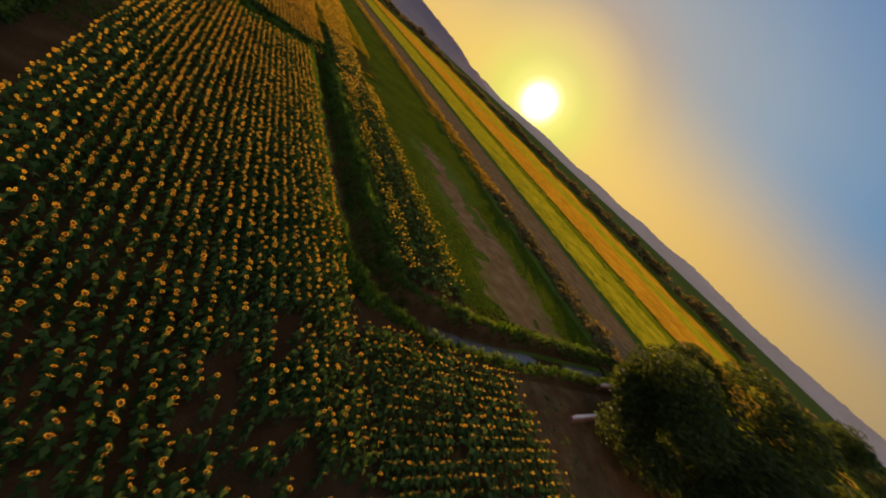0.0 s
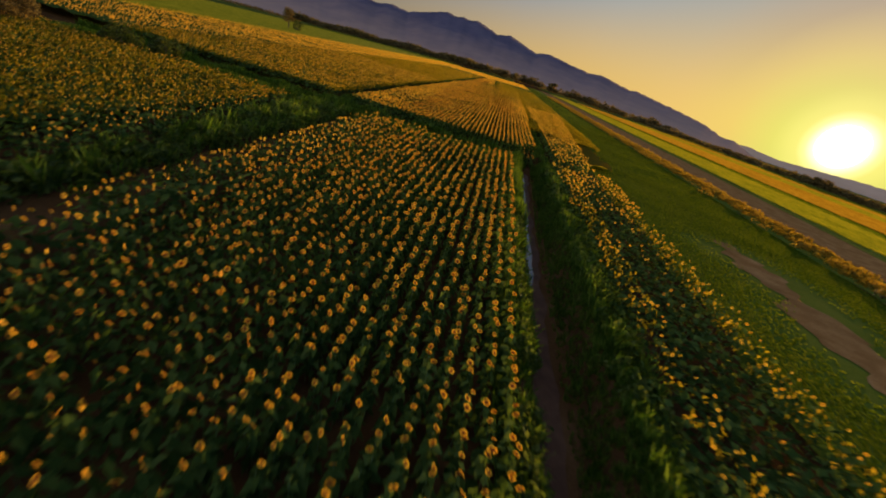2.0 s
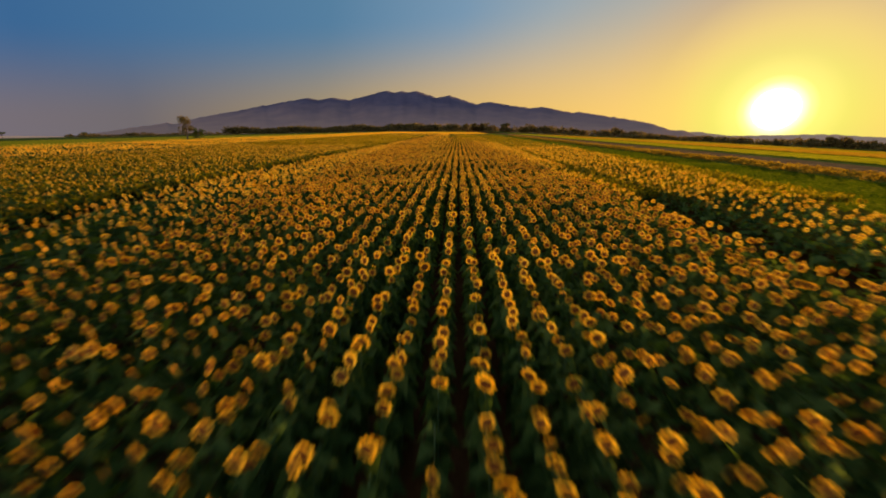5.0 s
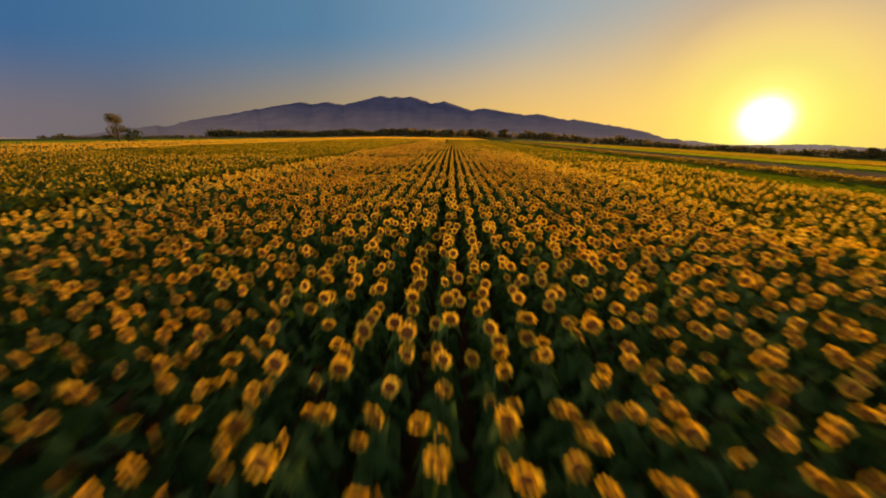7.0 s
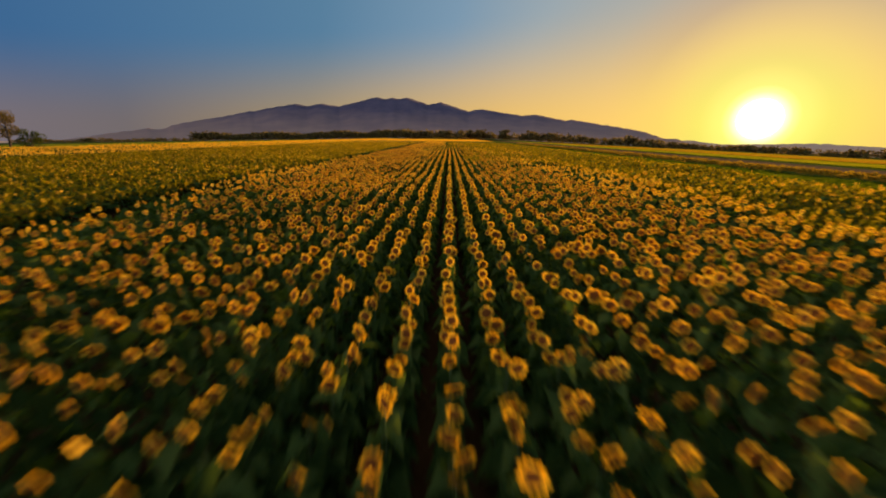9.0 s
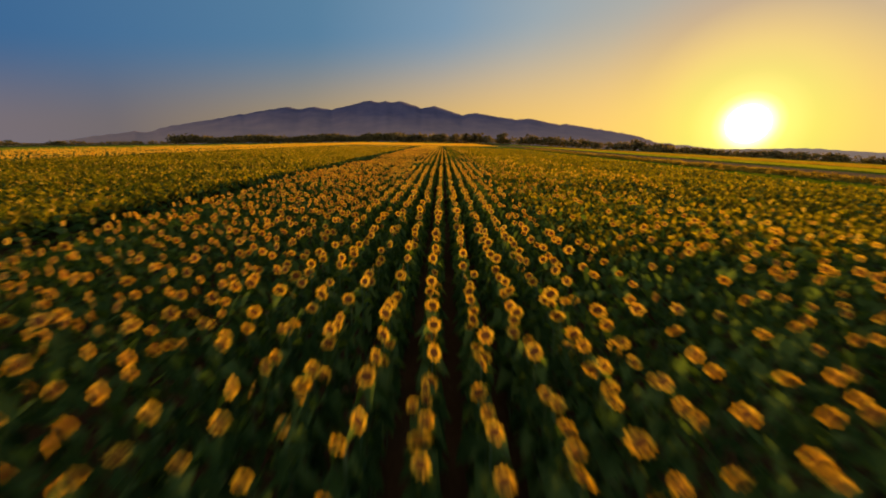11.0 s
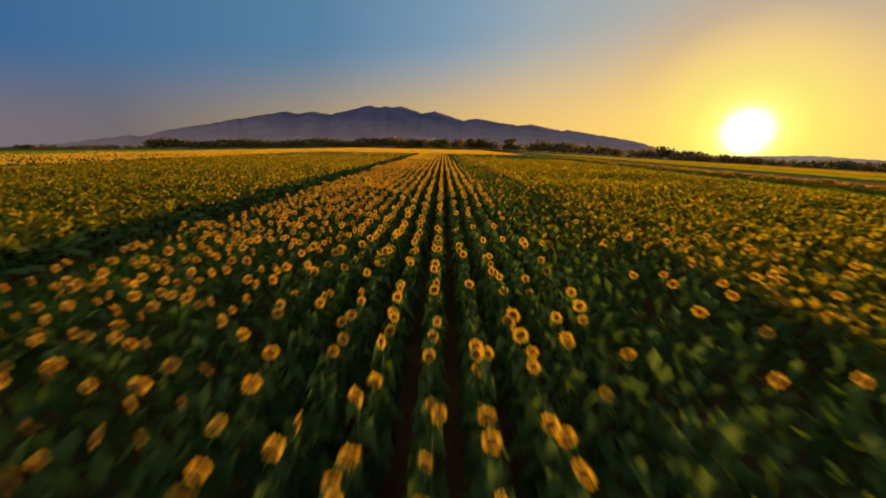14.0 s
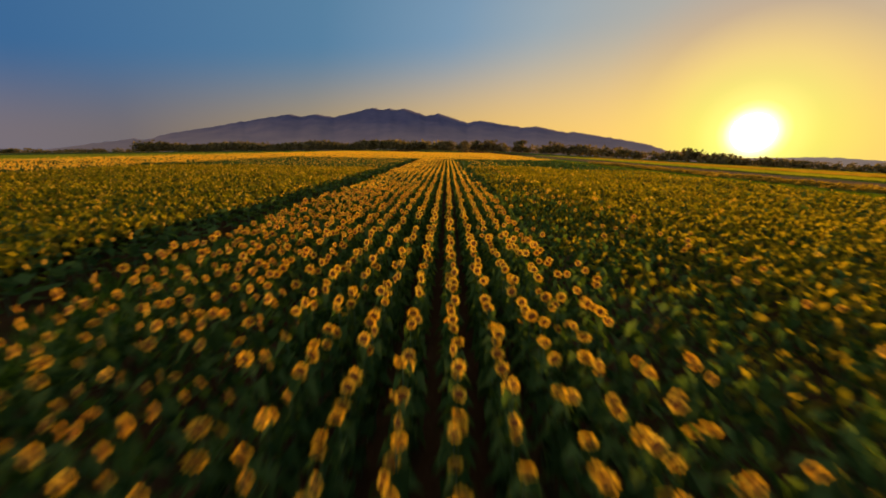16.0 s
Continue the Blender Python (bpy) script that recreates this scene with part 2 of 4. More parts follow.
class Shape:
    """Triangles with material numbers, put together piece by piece."""

    def __init__(self):
        self.v, self.f, self.m = [], [], []

    def tri(self, pts, faces, mat):
        o = len(self.v)
        self.v += [tuple(p) for p in pts]
        self.f += [tuple(o + i for i in f) for f in faces]
        self.m += [mat] * len(faces)

    def arrays(self):
        return np.array(self.v, np.float32), np.array(self.f, np.int32), np.array(self.m, np.int32)


def spread(shapes, pick, place, yaw, size, pitch=None):
    """Many copies of some shapes joined: place (n, 3), yaw, pitch (nod, in radians) and size (n, 3) per copy."""
    vs, fs, ms, base = [], [], [], 0
    for k, sh in enumerate(shapes):
        sel = np.nonzero(pick == k)[0]
        if not len(sel):
            continue
        v, f, m = sh.arrays()
        p = v[None] * size[sel][:, None, :]
        if pitch is not None:
            c, s_ = np.cos(pitch[sel])[:, None], np.sin(pitch[sel])[:, None]
            p = np.stack([p[..., 0], p[..., 1] * c - p[..., 2] * s_, p[..., 1] * s_ + p[..., 2] * c], -1)
        c, s_ = np.cos(yaw[sel])[:, None], np.sin(yaw[sel])[:, None]
        p = np.stack([p[..., 0] * c - p[..., 1] * s_, p[..., 0] * s_ + p[..., 1] * c, p[..., 2]], -1) + place[sel][:, None, :]
        n, nv = len(sel), len(v)
        vs.append(p.reshape(-1, 3))
        fs.append((f[None] + (np.arange(n) * nv)[:, None, None] + base).reshape(-1, 3))
        ms.append(np.tile(m, n))
        base += n * nv
    if not vs:
        return np.zeros((0, 3)), np.zeros((0, 3), int), np.zeros(0, int)
    return np.concatenate(vs), np.concatenate(fs), np.concatenate(ms)


def joined(*sets):
    vs, fs, ms, base = [], [], [], 0
    for v, f, m in sets:
        vs.append(v), fs.append(f + base), ms.append(m)
        base += len(v)
    return np.concatenate(vs), np.concatenate(fs), np.concatenate(ms)


def wave(x, y, k=1.0, seed=0.0):
    """Smooth noise between about -1 and 1, from crossed waves."""
    x, y = np.asarray(x) * k + seed * 3.7, np.asarray(y) * k - seed * 2.3
    return (np.sin(x * 1.0 + 1.7 * np.sin(y * 0.63 + seed)) + np.sin(y * 1.31 + 1.3 * np.sin(x * 0.81)) +
            np.sin((x + y) * 0.57 + 2.1 * np.sin((x - y) * 0.43)) + 0.5 * np.sin(x * 2.7 - y * 2.1)) / 3.2


# ---- the lie of the land ----
DITCH = [(9.5, 33.0), (8.8, 20.0), (8.6, 0.0), (8.6, -22.0), (9.1, -28.5), (10.4, -32.0), (13.8, -34.3), (22.0, -35.0), (34.0, -34.6), (46.0, -34.4), (90.0, -38.0)]


def to_ditch(x, y):
    best = np.full(np.shape(x), 1e9)
    for (ax, ay), (bx, by) in zip(DITCH[:-1], DITCH[1:]):
        dx, dy = bx - ax, by - ay
        u = np.clip(((x - ax) * dx + (y - ay) * dy) / (dx * dx + dy * dy), 0, 1)
        best = np.minimum(best, np.hypot(x - ax - u * dx, y - ay - u * dy))
    return best


def lie(x, y):
    """Height of the ground."""
    x, y = np.asarray(x, float), np.asarray(y, float)
    d = to_ditch(x, y)
    near = np.clip(1 - np.hypot(x, y - 100) / 400, 0, 1)
    z = 0.06 * wave(x, y, 0.35) * near
    z = z + 0.25 * np.exp(-((d - 2.3) / 0.6) ** 2)
    # the plots lie on a broad low rise that falls away to both sides
    z = z - 0.024 * np.clip(-100 - x, 0, None) - 0.035 * np.clip(x - 71, 0, None)
    cut = np.clip((1.95 - d) / 1.0, 0, 1)
    return z - 1.2 * cut * cut * (3 - 2 * cut)


def grid(name, xs, ys, mat, lift=0.0, ragged=0.0, label="", kind="structure"):
    xs, ys = np.asarray(xs, float), np.asarray(ys, float)
    gx, gy = np.meshgrid(xs, ys)
    px = gx.copy()
    if ragged:
        u = (gx - xs[0]) / (xs[-1] - xs[0])
        edge = np.abs(2 * u - 1) ** 3 * np.sign(u - 0.5)
        px = gx + edge * ragged * (wave(gy, gx * 0 + xs[0], 0.5, 2.0) + 0.6 * wave(gy, gy * 0, 1.9, 1.0))
    z = lie(px, gy) + lift
    v = np.stack([px, gy, z], -1).reshape(-1, 3)
    n, m = len(xs), len(ys)
    i = (np.arange(m - 1)[:, None] * n + np.arange(n - 1)[None]).ravel()
    f = np.stack([i, i + 1, i + n + 1, i + n], -1)
    ob = new(name, mesh_from(name, v, f, [mat], smooth=True))
    return tagged(ob, label, name.split("_")[-1], kind=kind)


def steps(*parts):
    """Grid lines: (start, end, step) stretches joined."""
    out = []
    for a, b, s in parts:
        out += list(np.arange(a, b, s))
    return out + [parts[-1][1]]


ground = grid("ground", steps((-4700, -700, 500), (-700, -100, 50), (-100, -30, 5), (-30, 4, 1.0), (4, 14, 0.35), (14, 46, 0.8), (46, 100, 5), (100, 700, 50), (700, 4700, 500)),
              steps((-4700, -700, 500), (-700, -80, 40), (-80, -42, 2), (-42, -27, 0.4), (-27, 34, 0.9), (34, 100, 6), (100, 700, 40), (700, 4700, 500)), SOIL,
              label="dark bare soil of a farmed plain reaching the horizon")


def strip(name, x0, x1, y0, y1, mat, lift, label, ragged=0.5, dx=2.0, dy=2.5):
    nx, ny = max(3, int((x1 - x0) / dx)), max(3, int((y1 - y0) / dy))
    return grid(name, np.linspace(x0, x1, nx + 1), np.linspace(y0, y1, ny + 1), mat, lift, ragged, label)


def far_plain():
    # the plain beyond the near fields, round all sides
    for x0, x1, y0, y1 in ((-4600, -150, -4600, 4600), (300, 4600, -4600, 4600), (-150, 300, 620, 4600), (-150, 300, -4600, -130)):
        strip("far_ground", x0, x1, y0, y1, PLAIN, 0.03, "pale olive farmland far out on the plain", 0.0, (x1 - x0) / 6, (y1 - y0) / 6)


far_plain()
strip("meadow", 20, 46, -34, 640, MEADOW, 0.05, "long strip of mown green meadow beside the sunflowers", 1.0, 2.5, 4)
strip("hedge_verge", 46, 55, -60, 640, MEADOW, 0.06, "narrow strip of rough grass along the dirt road", 0.8, 3, 5)
strip("dirt_road", 55, 68, -60, 640, DIRT, 0.07, "straight dusty farm road of dry brown dirt", 0.5, 3, 5)
strip("meadow", 68, 72, -60, 640, MEADOW, 0.07, "thin dark verge on the far side of the dirt road", 0.5, 2, 8)
strip("green_field", 72, 102, -60, 640, CROP, 0.06, "olive green crop strip beyond the dirt road", 0.8, 5, 8)
strip("meadow", 102, 116, -60, 640, MEADOW, 0.07, "dark green grass strip between crops", 0.8, 3, 8)
strip("ripe_field", 116, 172, -60, 640, STUBBLE, 0.06, "golden ripe crop strip", 0.8, 8, 8)
strip("green_field", 172, 216, -60, 640, CROP, 0.06, "wide green crop field", 0.8, 8, 12)
strip("ripe_field", 216, 246, -60, 640, STUBBLE, 0.06, "golden ripe crop strip farther out", 0.8, 8, 12)
strip("green_field", 246, 300, -60, 640, MEADOW, 0.06, "dark green field in front of the far hedge", 0.8, 10, 12)
for px, py, pw, pl in ((31.5, 8, 1.5, 9), (31, -8, 2.0, 10), (33.5, -20, 3.4, 8), (30.0, -25.5, 3.6, 5.5), (35.5, -26, 2.6, 6), (36, -12, 1.2, 9)):
    strip("dirt_patch", px - pw, px + pw, py - pl, py + pl, DIRT, 0.075 + 0.004 * pw, "worn bare dirt patch in the meadow", 1.3, 0.4, 0.6)
# the track's shade is put into its colour: dark soil, not dry dirt
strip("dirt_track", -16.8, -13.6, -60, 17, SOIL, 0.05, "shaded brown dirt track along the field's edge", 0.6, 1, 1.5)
strip("grass_track", -64, 8.2, 22.9, 31.2, MEADOW, 0.05, "grassy farm track crossing between the plots", 0.3, 1.5, 0.8)
strip("dirt_yard", 21.5, 46, -60, -38.5, TRODDEN, 0.06, "bare trodden dirt by the little culvert bridges", 1.2, 1, 1)
strip("green_field", -150, -76, -130, 32, CROP, 0.07, "green crop beside the field behind the bank", 1.0, 8, 8)
strip("green_field", -400, -95, 36, 900, CROP, 0.08, "bright green field behind the sunflowers", 2.0, 20, 20)


# ---- sunflowers ----
def leaf_tris(sh, base, yaw, length, width, droop, mat, fold=0.25, cheap=False):
    """A heart-shaped leaf, folded along its rib."""
    c, s_ = math.cos(yaw), math.sin(yaw)

    def at(l, w, z):
        x, y = l, w
        return (base[0] + x * c - y * s_, base[1] + x * s_ + y * c, base[2] + z)
    if cheap:
        sh.tri([at(0, 0, 0), at(length * 0.5, width * 0.5, droop * 0.3), at(length, 0, droop), at(length * 0.5, -width * 0.5, droop * 0.3)], [(0, 1, 2), (0, 2, 3)], mat)
        return
    up = width * fold
    sh.tri([at(0, 0, 0), at(length * 0.35, width * 0.5, droop * 0.15 + up), at(length * 0.45, 0, droop * 0.2), at(length, 0, droop), at(length * 0.35, -width * 0.5, droop * 0.15 + up)],
           [(0, 2, 1), (2, 3, 1), (0, 4, 2), (2, 4, 3)], mat)


def stalk_shape(leaves, cheap, seed):
    """Stem and leaves, 1 high; materials: 0 leaf, 1 stem."""
    rnd, sh = random.Random(seed), Shape()
    r = 0.016
    ring = [(r * math.cos(a), r * math.sin(a)) for a in (0, 2.09, 4.19)]
    if cheap:
        sh.tri([(-r, 0, 0.3), (r, 0, 0.3), (0, 0, 0.98)], [(0, 1, 2)], 1)
    else:
        sh.tri([(x, y, 0) for x, y in ring] + [(x * 0.7, y * 0.7, 0.98) for x, y in ring], [(0, 1, 4), (0, 4, 3), (1, 2, 5), (1, 5, 4), (2, 0, 3), (2, 3, 5)], 1)
    for i in range(leaves):
        u = (i + 0.5) / leaves
        h = 0.22 + 0.73 * u
        big = (0.34 if not cheap else 0.33 if leaves > 3 else 0.36) - 0.10 * abs(u - 0.45) * 2
        leaf_tris(sh, (0, 0, h), i * 2.4 + rnd.uniform(-0.4, 0.4), big * rnd.uniform(0.85, 1.15), big * rnd.uniform(0.75, 1.0), rnd.uniform(-0.24, -0.06) if cheap else rnd.uniform(-0.16, -0.01), 0, cheap=cheap)
    return sh


def head_shape(petals, level):
    """A flower that faces -y, about 1 across; materials: 2 petal, 3 disc, 0 green back."""
    sh, rnd = Shape(), random.Random(petals)
    if level == 3:
        n = 5
        pts = [(0.5 * math.cos(a), -0.02, 0.5 * math.sin(a)) for a in (i * 2 * math.pi / n + 0.4 for i in range(n))]
        sh.tri(pts, [(0, 1, 2), (0, 2, 3), (0, 3, 4)], 2)
        d = [(0.32 * math.cos(a), -0.05, 0.32 * math.sin(a)) for a in (0.5, 2.6, 4.7)]
        sh.tri(d, [(0, 1, 2)], 3)
        return sh
    for i in range(petals):
        a = i * 2 * math.pi / petals + rnd.uniform(-0.1, 0.1)
        w = math.pi / petals * (1.25 if level == 1 else 1.5)
        tip, out = 0.5 * rnd.uniform(0.9, 1.08), -0.03 + rnd.uniform(-0.06, 0.06)
        p = [(0.13 * math.cos(a), 0.0, 0.13 * math.sin(a)), (0.36 * math.cos(a - w), out * 0.4, 0.36 * math.sin(a - w)),
             (tip * math.cos(a), out, tip * math.sin(a)), (0.36 * math.cos(a + w), out * 0.4, 0.36 * math.sin(a + w))]
        sh.tri(p, [(0, 1, 2), (0, 2, 3)], 2)
    n = 8 if level == 1 else 5
    sh.tri([(0, -0.09, 0)] + [((0.285 if level == 1 else 0.31) * math.cos(k * 2 * math.pi / n), -0.04, (0.285 if level == 1 else 0.31) * math.sin(k * 2 * math.pi / n)) for k in range(n)],
           [(0, 1 + k, 1 + (k + 1) % n) for k in range(n)], 3)
    if level == 1:
        sh.tri([(0, 0.14, -0.03)] + [(0.27 * math.cos(k * 2 * math.pi / n), 0.02, 0.27 * math.sin(k * 2 * math.pi / n)) for k in range(n)],
               [(0, 1 + (k + 1) % n, 1 + k) for k in range(n)], 0)
    return sh


STALKS = {1: [stalk_shape(11, False, k) for k in range(5)], 2: [stalk_shape(7, True, 10 + k) for k in range(4)], 3: [stalk_shape(3, True, 20 + k) for k in range(3)]}
HEADS = {1: [head_shape(10, 1), head_shape(11, 1)], 2: [head_shape(6, 2), head_shape(7, 2)], 3: [head_shape(1, 3)]}
FLOWER_MATS = [LEAF, STEM, PETAL, DISC]
FACING = radians(-14.0)              # the heads look back along the rows, away from the evening sun
rng = np.random.default_rng(7)


def track_x(y):
    """Where the open middle of the plot runs."""
    return np.where(y > 12, np.interp(y, [12, 65, 108, 161, 203, 267, 400], [-0.12, -2.1, -4.3, -6.8, -8.4, -9.9, -12.5]), np.where(y > -40, 1.2, 1.0))


def field_track(y):
    """The middle of the grassy field track between the plots."""
    return np.interp(y, [140, 240], [-21.2, -19.6])


def sow(x0, x1, y0, y1, spacing=0.72, gap=0.35, across=False):
    """Plant places in rows along y (or x)."""
    if across:
        p = sow(y0, y1, x0, x1, spacing, gap)
        return p[:, ::-1].copy()
    rows = np.arange(x0 + spacing / 2, x1, spacing)
    n = int((y1 - y0) / gap)
    gx, gy = np.meshgrid(rows, np.arange(n) * gap + y0, indexing="ij")
    gx = gx + rng.normal(0, 0.035, gx.shape) + 0.03 * wave(gy, gx * 0, 0.08)
    gy = gy + rng.uniform(-0.16, 0.16, gy.shape)
    return np.stack([gx.ravel(), gy.ravel()], -1)


def plants(p, level, bloom=0.86, tall=1.95, fill=0.93, facing=FACING, size=1.0):
    """The joined arrays of sunflowers at the places p, in one level of detail."""
    w = wave(p[:, 0], p[:, 1], 0.22, 1.0)
    bare = np.clip((-34 - p[:, 1]) / 8, 0, 1) * (p[:, 0] < 6) * np.clip(0.25 - wave(p[:, 0], p[:, 1], 0.55, 6.0), 0, 1)
    keep = rng.random(len(p)) < fill - 0.35 * np.clip(-w - 0.45, 0, 1) - 0.75 * bare - 0.35 * np.clip((p[:, 1] - 225) / 15, 0, 1) * np.clip((p[:, 0] - track_x(p[:, 1]) - 3) / 3, 0, 1) * (p[:, 0] < 9)
    p, w = p[keep], w[keep]
    n = len(p)
    h = (tall - 0.12) * (1 + 0.07 * w) * rng.normal(1, 0.06, n)
    base = np.stack([p[:, 0], p[:, 1], lie(p[:, 0], p[:, 1])], -1)
    late = np.clip((p[:, 1] - 125) / 50, 0, 1)
    girth = rng.uniform(0.85, 1.2, n) * (1.0, 1.05, 1.5)[level - 1] * (1 - (0.12, 0.16, 0.0)[level - 1] * late)
    body = spread(STALKS[level], rng.integers(0, len(STALKS[level]), n), base, rng.uniform(0, 6.28, n), np.stack([girth, girth, h], -1))
    off = p[:, 0] - track_x(p[:, 1])
    side = np.clip((off - np.interp(p[:, 1], [150, 176, 192, 197, 206, 224, 245], [2.3, 2.4, 2.8, 4.8, 4.4, 1.0, 2.4])) / 2.4, 0, 1)
    west = 0.05 * late * np.clip((-off - 9) / 4, 0, 1) * (p[:, 0] > -21.5)
    lush = np.clip(1 - np.abs(p[:, 1] - 85) / 50, 0, 1) * (p[:, 0] > -21)
    last = np.clip((p[:, 1] - 236) / 10, 0, 1) * (p[:, 0] > -21)
    weedy = np.clip((p[:, 1] - 238) / 12, 0, 1) * np.interp(off, [3.2, 4.2, 7.0, 8.0, 9.5, 11.0], [0, 0.85, 0.85, 0.4, 0.5, 0.75])
    thin = (1 - 0.12 * late + 0.14 * late * (p[:, 1] < 200) + 0.4 * last * (1 - 0.8 * np.clip((off - 0.6) / 0.6, 0, 1) * (p[:, 1] < 262))) * (1 - 0.8 * late * side * (1 - 0.45 * np.exp(-((off - 8.5) / 2.2) ** 2) * np.interp(p[:, 1], [170, 176, 192, 198], [1, 0.1, 0.1, 0.7]))) * (1 - weedy) - west - (0.35 - 0.2 * last - 0.2 * (p[:, 1] < 200)) * late * np.clip(wave(p[:, 0] * 1.0, p[:, 1] * 0.12, 1.0, 5.0), 0, 1)
    thin = thin * (1 - 0.7 * np.exp(-((p[:, 1] - 239) / 9) ** 4) * np.clip((off + 0.1) / 0.4, 0, 1) * (off < 5))
    thin = thin - 0.6 * np.exp(-((p[:, 1] - 210) / 7) ** 2) * (np.abs(off) < 2.6)
    thin = thin * (1 - 0.6 * np.clip((p[:, 1] - 18.3) / 1.5, 0, 1) * (p[:, 1] < 24) * (p[:, 0] < 3.2) * (p[:, 0] > -14) * (wave(p[:, 0], p[:, 1], 0.5, 9.0) > -0.5))
    b = rng.random(n) < (bloom + 0.12 * lush - 0.25 * (1 - lush) * np.clip(-w, 0, 1)) * thin
    k = b.sum()
    top = base[b] + np.stack([rng.normal(0, 0.035, k) * (1 + 2.4 * lush[b]), np.full(k, -0.05), h[b] * 0.99], -1)
    d = size * rng.normal(0.268, 0.035, k) * (1 - 0.15 * late[b] - 0.1 * (p[b, 1] < 25)) * np.where(p[b, 0] < -21.5, (0.95, 0.9, 0.85)[level - 1], (1.0, 0.98, 0.9)[level - 1])
    heads = spread(HEADS[level], rng.integers(0, len(HEADS[level]), k), top, facing + rng.normal(0, 0.35, k), np.stack([d, d, d], -1), rng.normal(-0.02, 0.22, k))
    return joined(body, heads)


def flower_stuff(label, *sets):
    v, f, m = joined(*[s for s in sets if len(s[0])])
    ob = new("sunflower_field", mesh_from("sunflower_field", v, f, FLOWER_MATS, m))
    return tagged(ob, label, "sunflowers", kind="stuff")


# a stretch of single plants in the middle of the plot
SINGLE = (191.0, 203.5, 3.2)         # from y, to y, half width


def in_single(p):
    return (p[:, 1] > SINGLE[0]) & (p[:, 1] < SINGLE[1]) & (np.abs(p[:, 0] - track_x(p[:, 1])) < SINGLE[2])


def by_level(p, bloom=0.86, tall=1.95, near=3.0, mid=11.0, facing=FACING, size=1.0):
    off = np.abs(p[:, 0] - track_x(p[:, 1])) + np.clip(p[:, 1] - 290, 0, 999) * 0.5
    sets = []
    for level, lo, hi in ((1, -1, near), (2, near, mid), (3, mid, 1e9)):
        q = p[(off > lo) & (off <= hi)]
        if level == 3:
            q = q[rng.random(len(q)) < 0.85]
        sets.append(plants(q, level, bloom, tall, facing=facing, size=size))
    return sets


plot_a = sow(-13.4, 6.2, -62, 22.8)
plot_a = plot_a + rng.normal(0, 0.06, plot_a.shape)
plot_a = plot_a[plot_a[:, 0] < 5.9 + 0.3 * np.clip((4 - plot_a[:, 1]) / 25, 0, 1)]
flower_stuff("ripe sunflowers in rows between the dirt track and the ditch", *by_level(plot_a, 0.8, near=3.0))
plot_b = np.concatenate([sow(-19.58, 10.4, 31.4, 140, gap=0.27), sow(-19.58, 10.4, 140, 300, gap=0.3), sow(-19.58, 10.4, 300, 400, gap=0.4)])
plot_b = plot_b[plot_b[:, 0] > field_track(plot_b[:, 1]) + 1.45]
plot_b = plot_b[(plot_b[:, 0] < 9.6) | (plot_b[:, 1] > 75)]
singles = plot_b[in_single(plot_b)]
flower_stuff("sunflowers in long straight rows facing away from the sunset", *by_level(plot_b[~in_single(plot_b)]))
plot_r = sow(11.7, 26, 28, 400)
plot_r = plot_r[(plot_r[:, 0] > 12.4) | (plot_r[:, 1] > 75)]
plot_r = plot_r[plot_r[:, 0] < 18.0 + np.clip((plot_r[:, 1] - 28) / 15, 0, 8)]
flower_stuff("sunflower strip between a narrow gap and the green meadow", *by_level(plot_r[plot_r[:, 1] < 130], 0.62, size=0.9), *by_level(plot_r[plot_r[:, 1] >= 130], 0.2, size=0.85))
plot_w = sow(11.6, 20, -30, 28)
edge = (plot_w[:, 0] > 17.8) | ((plot_w[:, 0] > 12.6) & (plot_w[:, 0] < 14.4) & (wave(plot_w[:, 0], plot_w[:, 1], 0.3, 4.0) > -0.3))
flower_stuff("leafy strip of sunflowers and weeds beside the ditch", *by_level(plot_w[edge & (plot_w[:, 1] > 12)], 0.75, 1.7), *by_level(plot_w[edge & (plot_w[:, 1] <= 12)], 0.45, 1.65, size=0.8), *by_level(plot_w[~edge & (plot_w[:, 1] > 8)], 0.34, 1.55), *by_level(plot_w[~edge & (plot_w[:, 1] <= 8)], 0.1, 1.45, size=0.88))
cross_block = sow(6.7, 22, -56, -37.4, across=True)
cross_block = cross_block[cross_block[:, 1] < -37.3 - 0.13 * np.clip(cross_block[:, 0] - 9, 0, 20)]
flower_stuff("small block of low sunflowers sown crosswise by the ditch", *by_level(cross_block, 0.9, 1.5, size=0.85))
plot_c = sow(-62, -20.9, 33, 400, 0.76, 0.42)
plot_c = plot_c[plot_c[:, 0] < field_track(plot_c[:, 1]) - 1.75]
flower_stuff("wide sunflower field beyond the dark field track", *by_level(plot_c[plot_c[:, 1] < 130], 0.85, tall=1.85, facing=radians(-30.0), size=0.82),
             *by_level(plot_c[plot_c[:, 1] >= 130], 0.42, tall=1.8, facing=radians(-30.0), size=0.76))


def far_heads(x0, x1, y0, y1, density):
    """Flowers so far off that only heads show over the leaves."""
    q = scatter_in(x0, x1, y0, y1, density)
    n = len(q)
    top = np.stack([q[:, 0], q[:, 1], 1.7 + 0.2 * wave(q[:, 0], q[:, 1], 0.3) + rng.normal(0, 0.1, n)], -1)
    d = rng.normal(0.25, 0.04, n)
    sh = Shape()
    sh.tri([(-0.5, 0, -0.2), (0.1, 0, -0.5), (0.5, 0, 0.2), (-0.1, 0, 0.5)], [(0, 1, 2), (0, 2, 3)], 2)
    return spread([sh], np.zeros(n, int), top, FACING + rng.normal(0, 0.4, n), np.stack([d, d, d], -1))


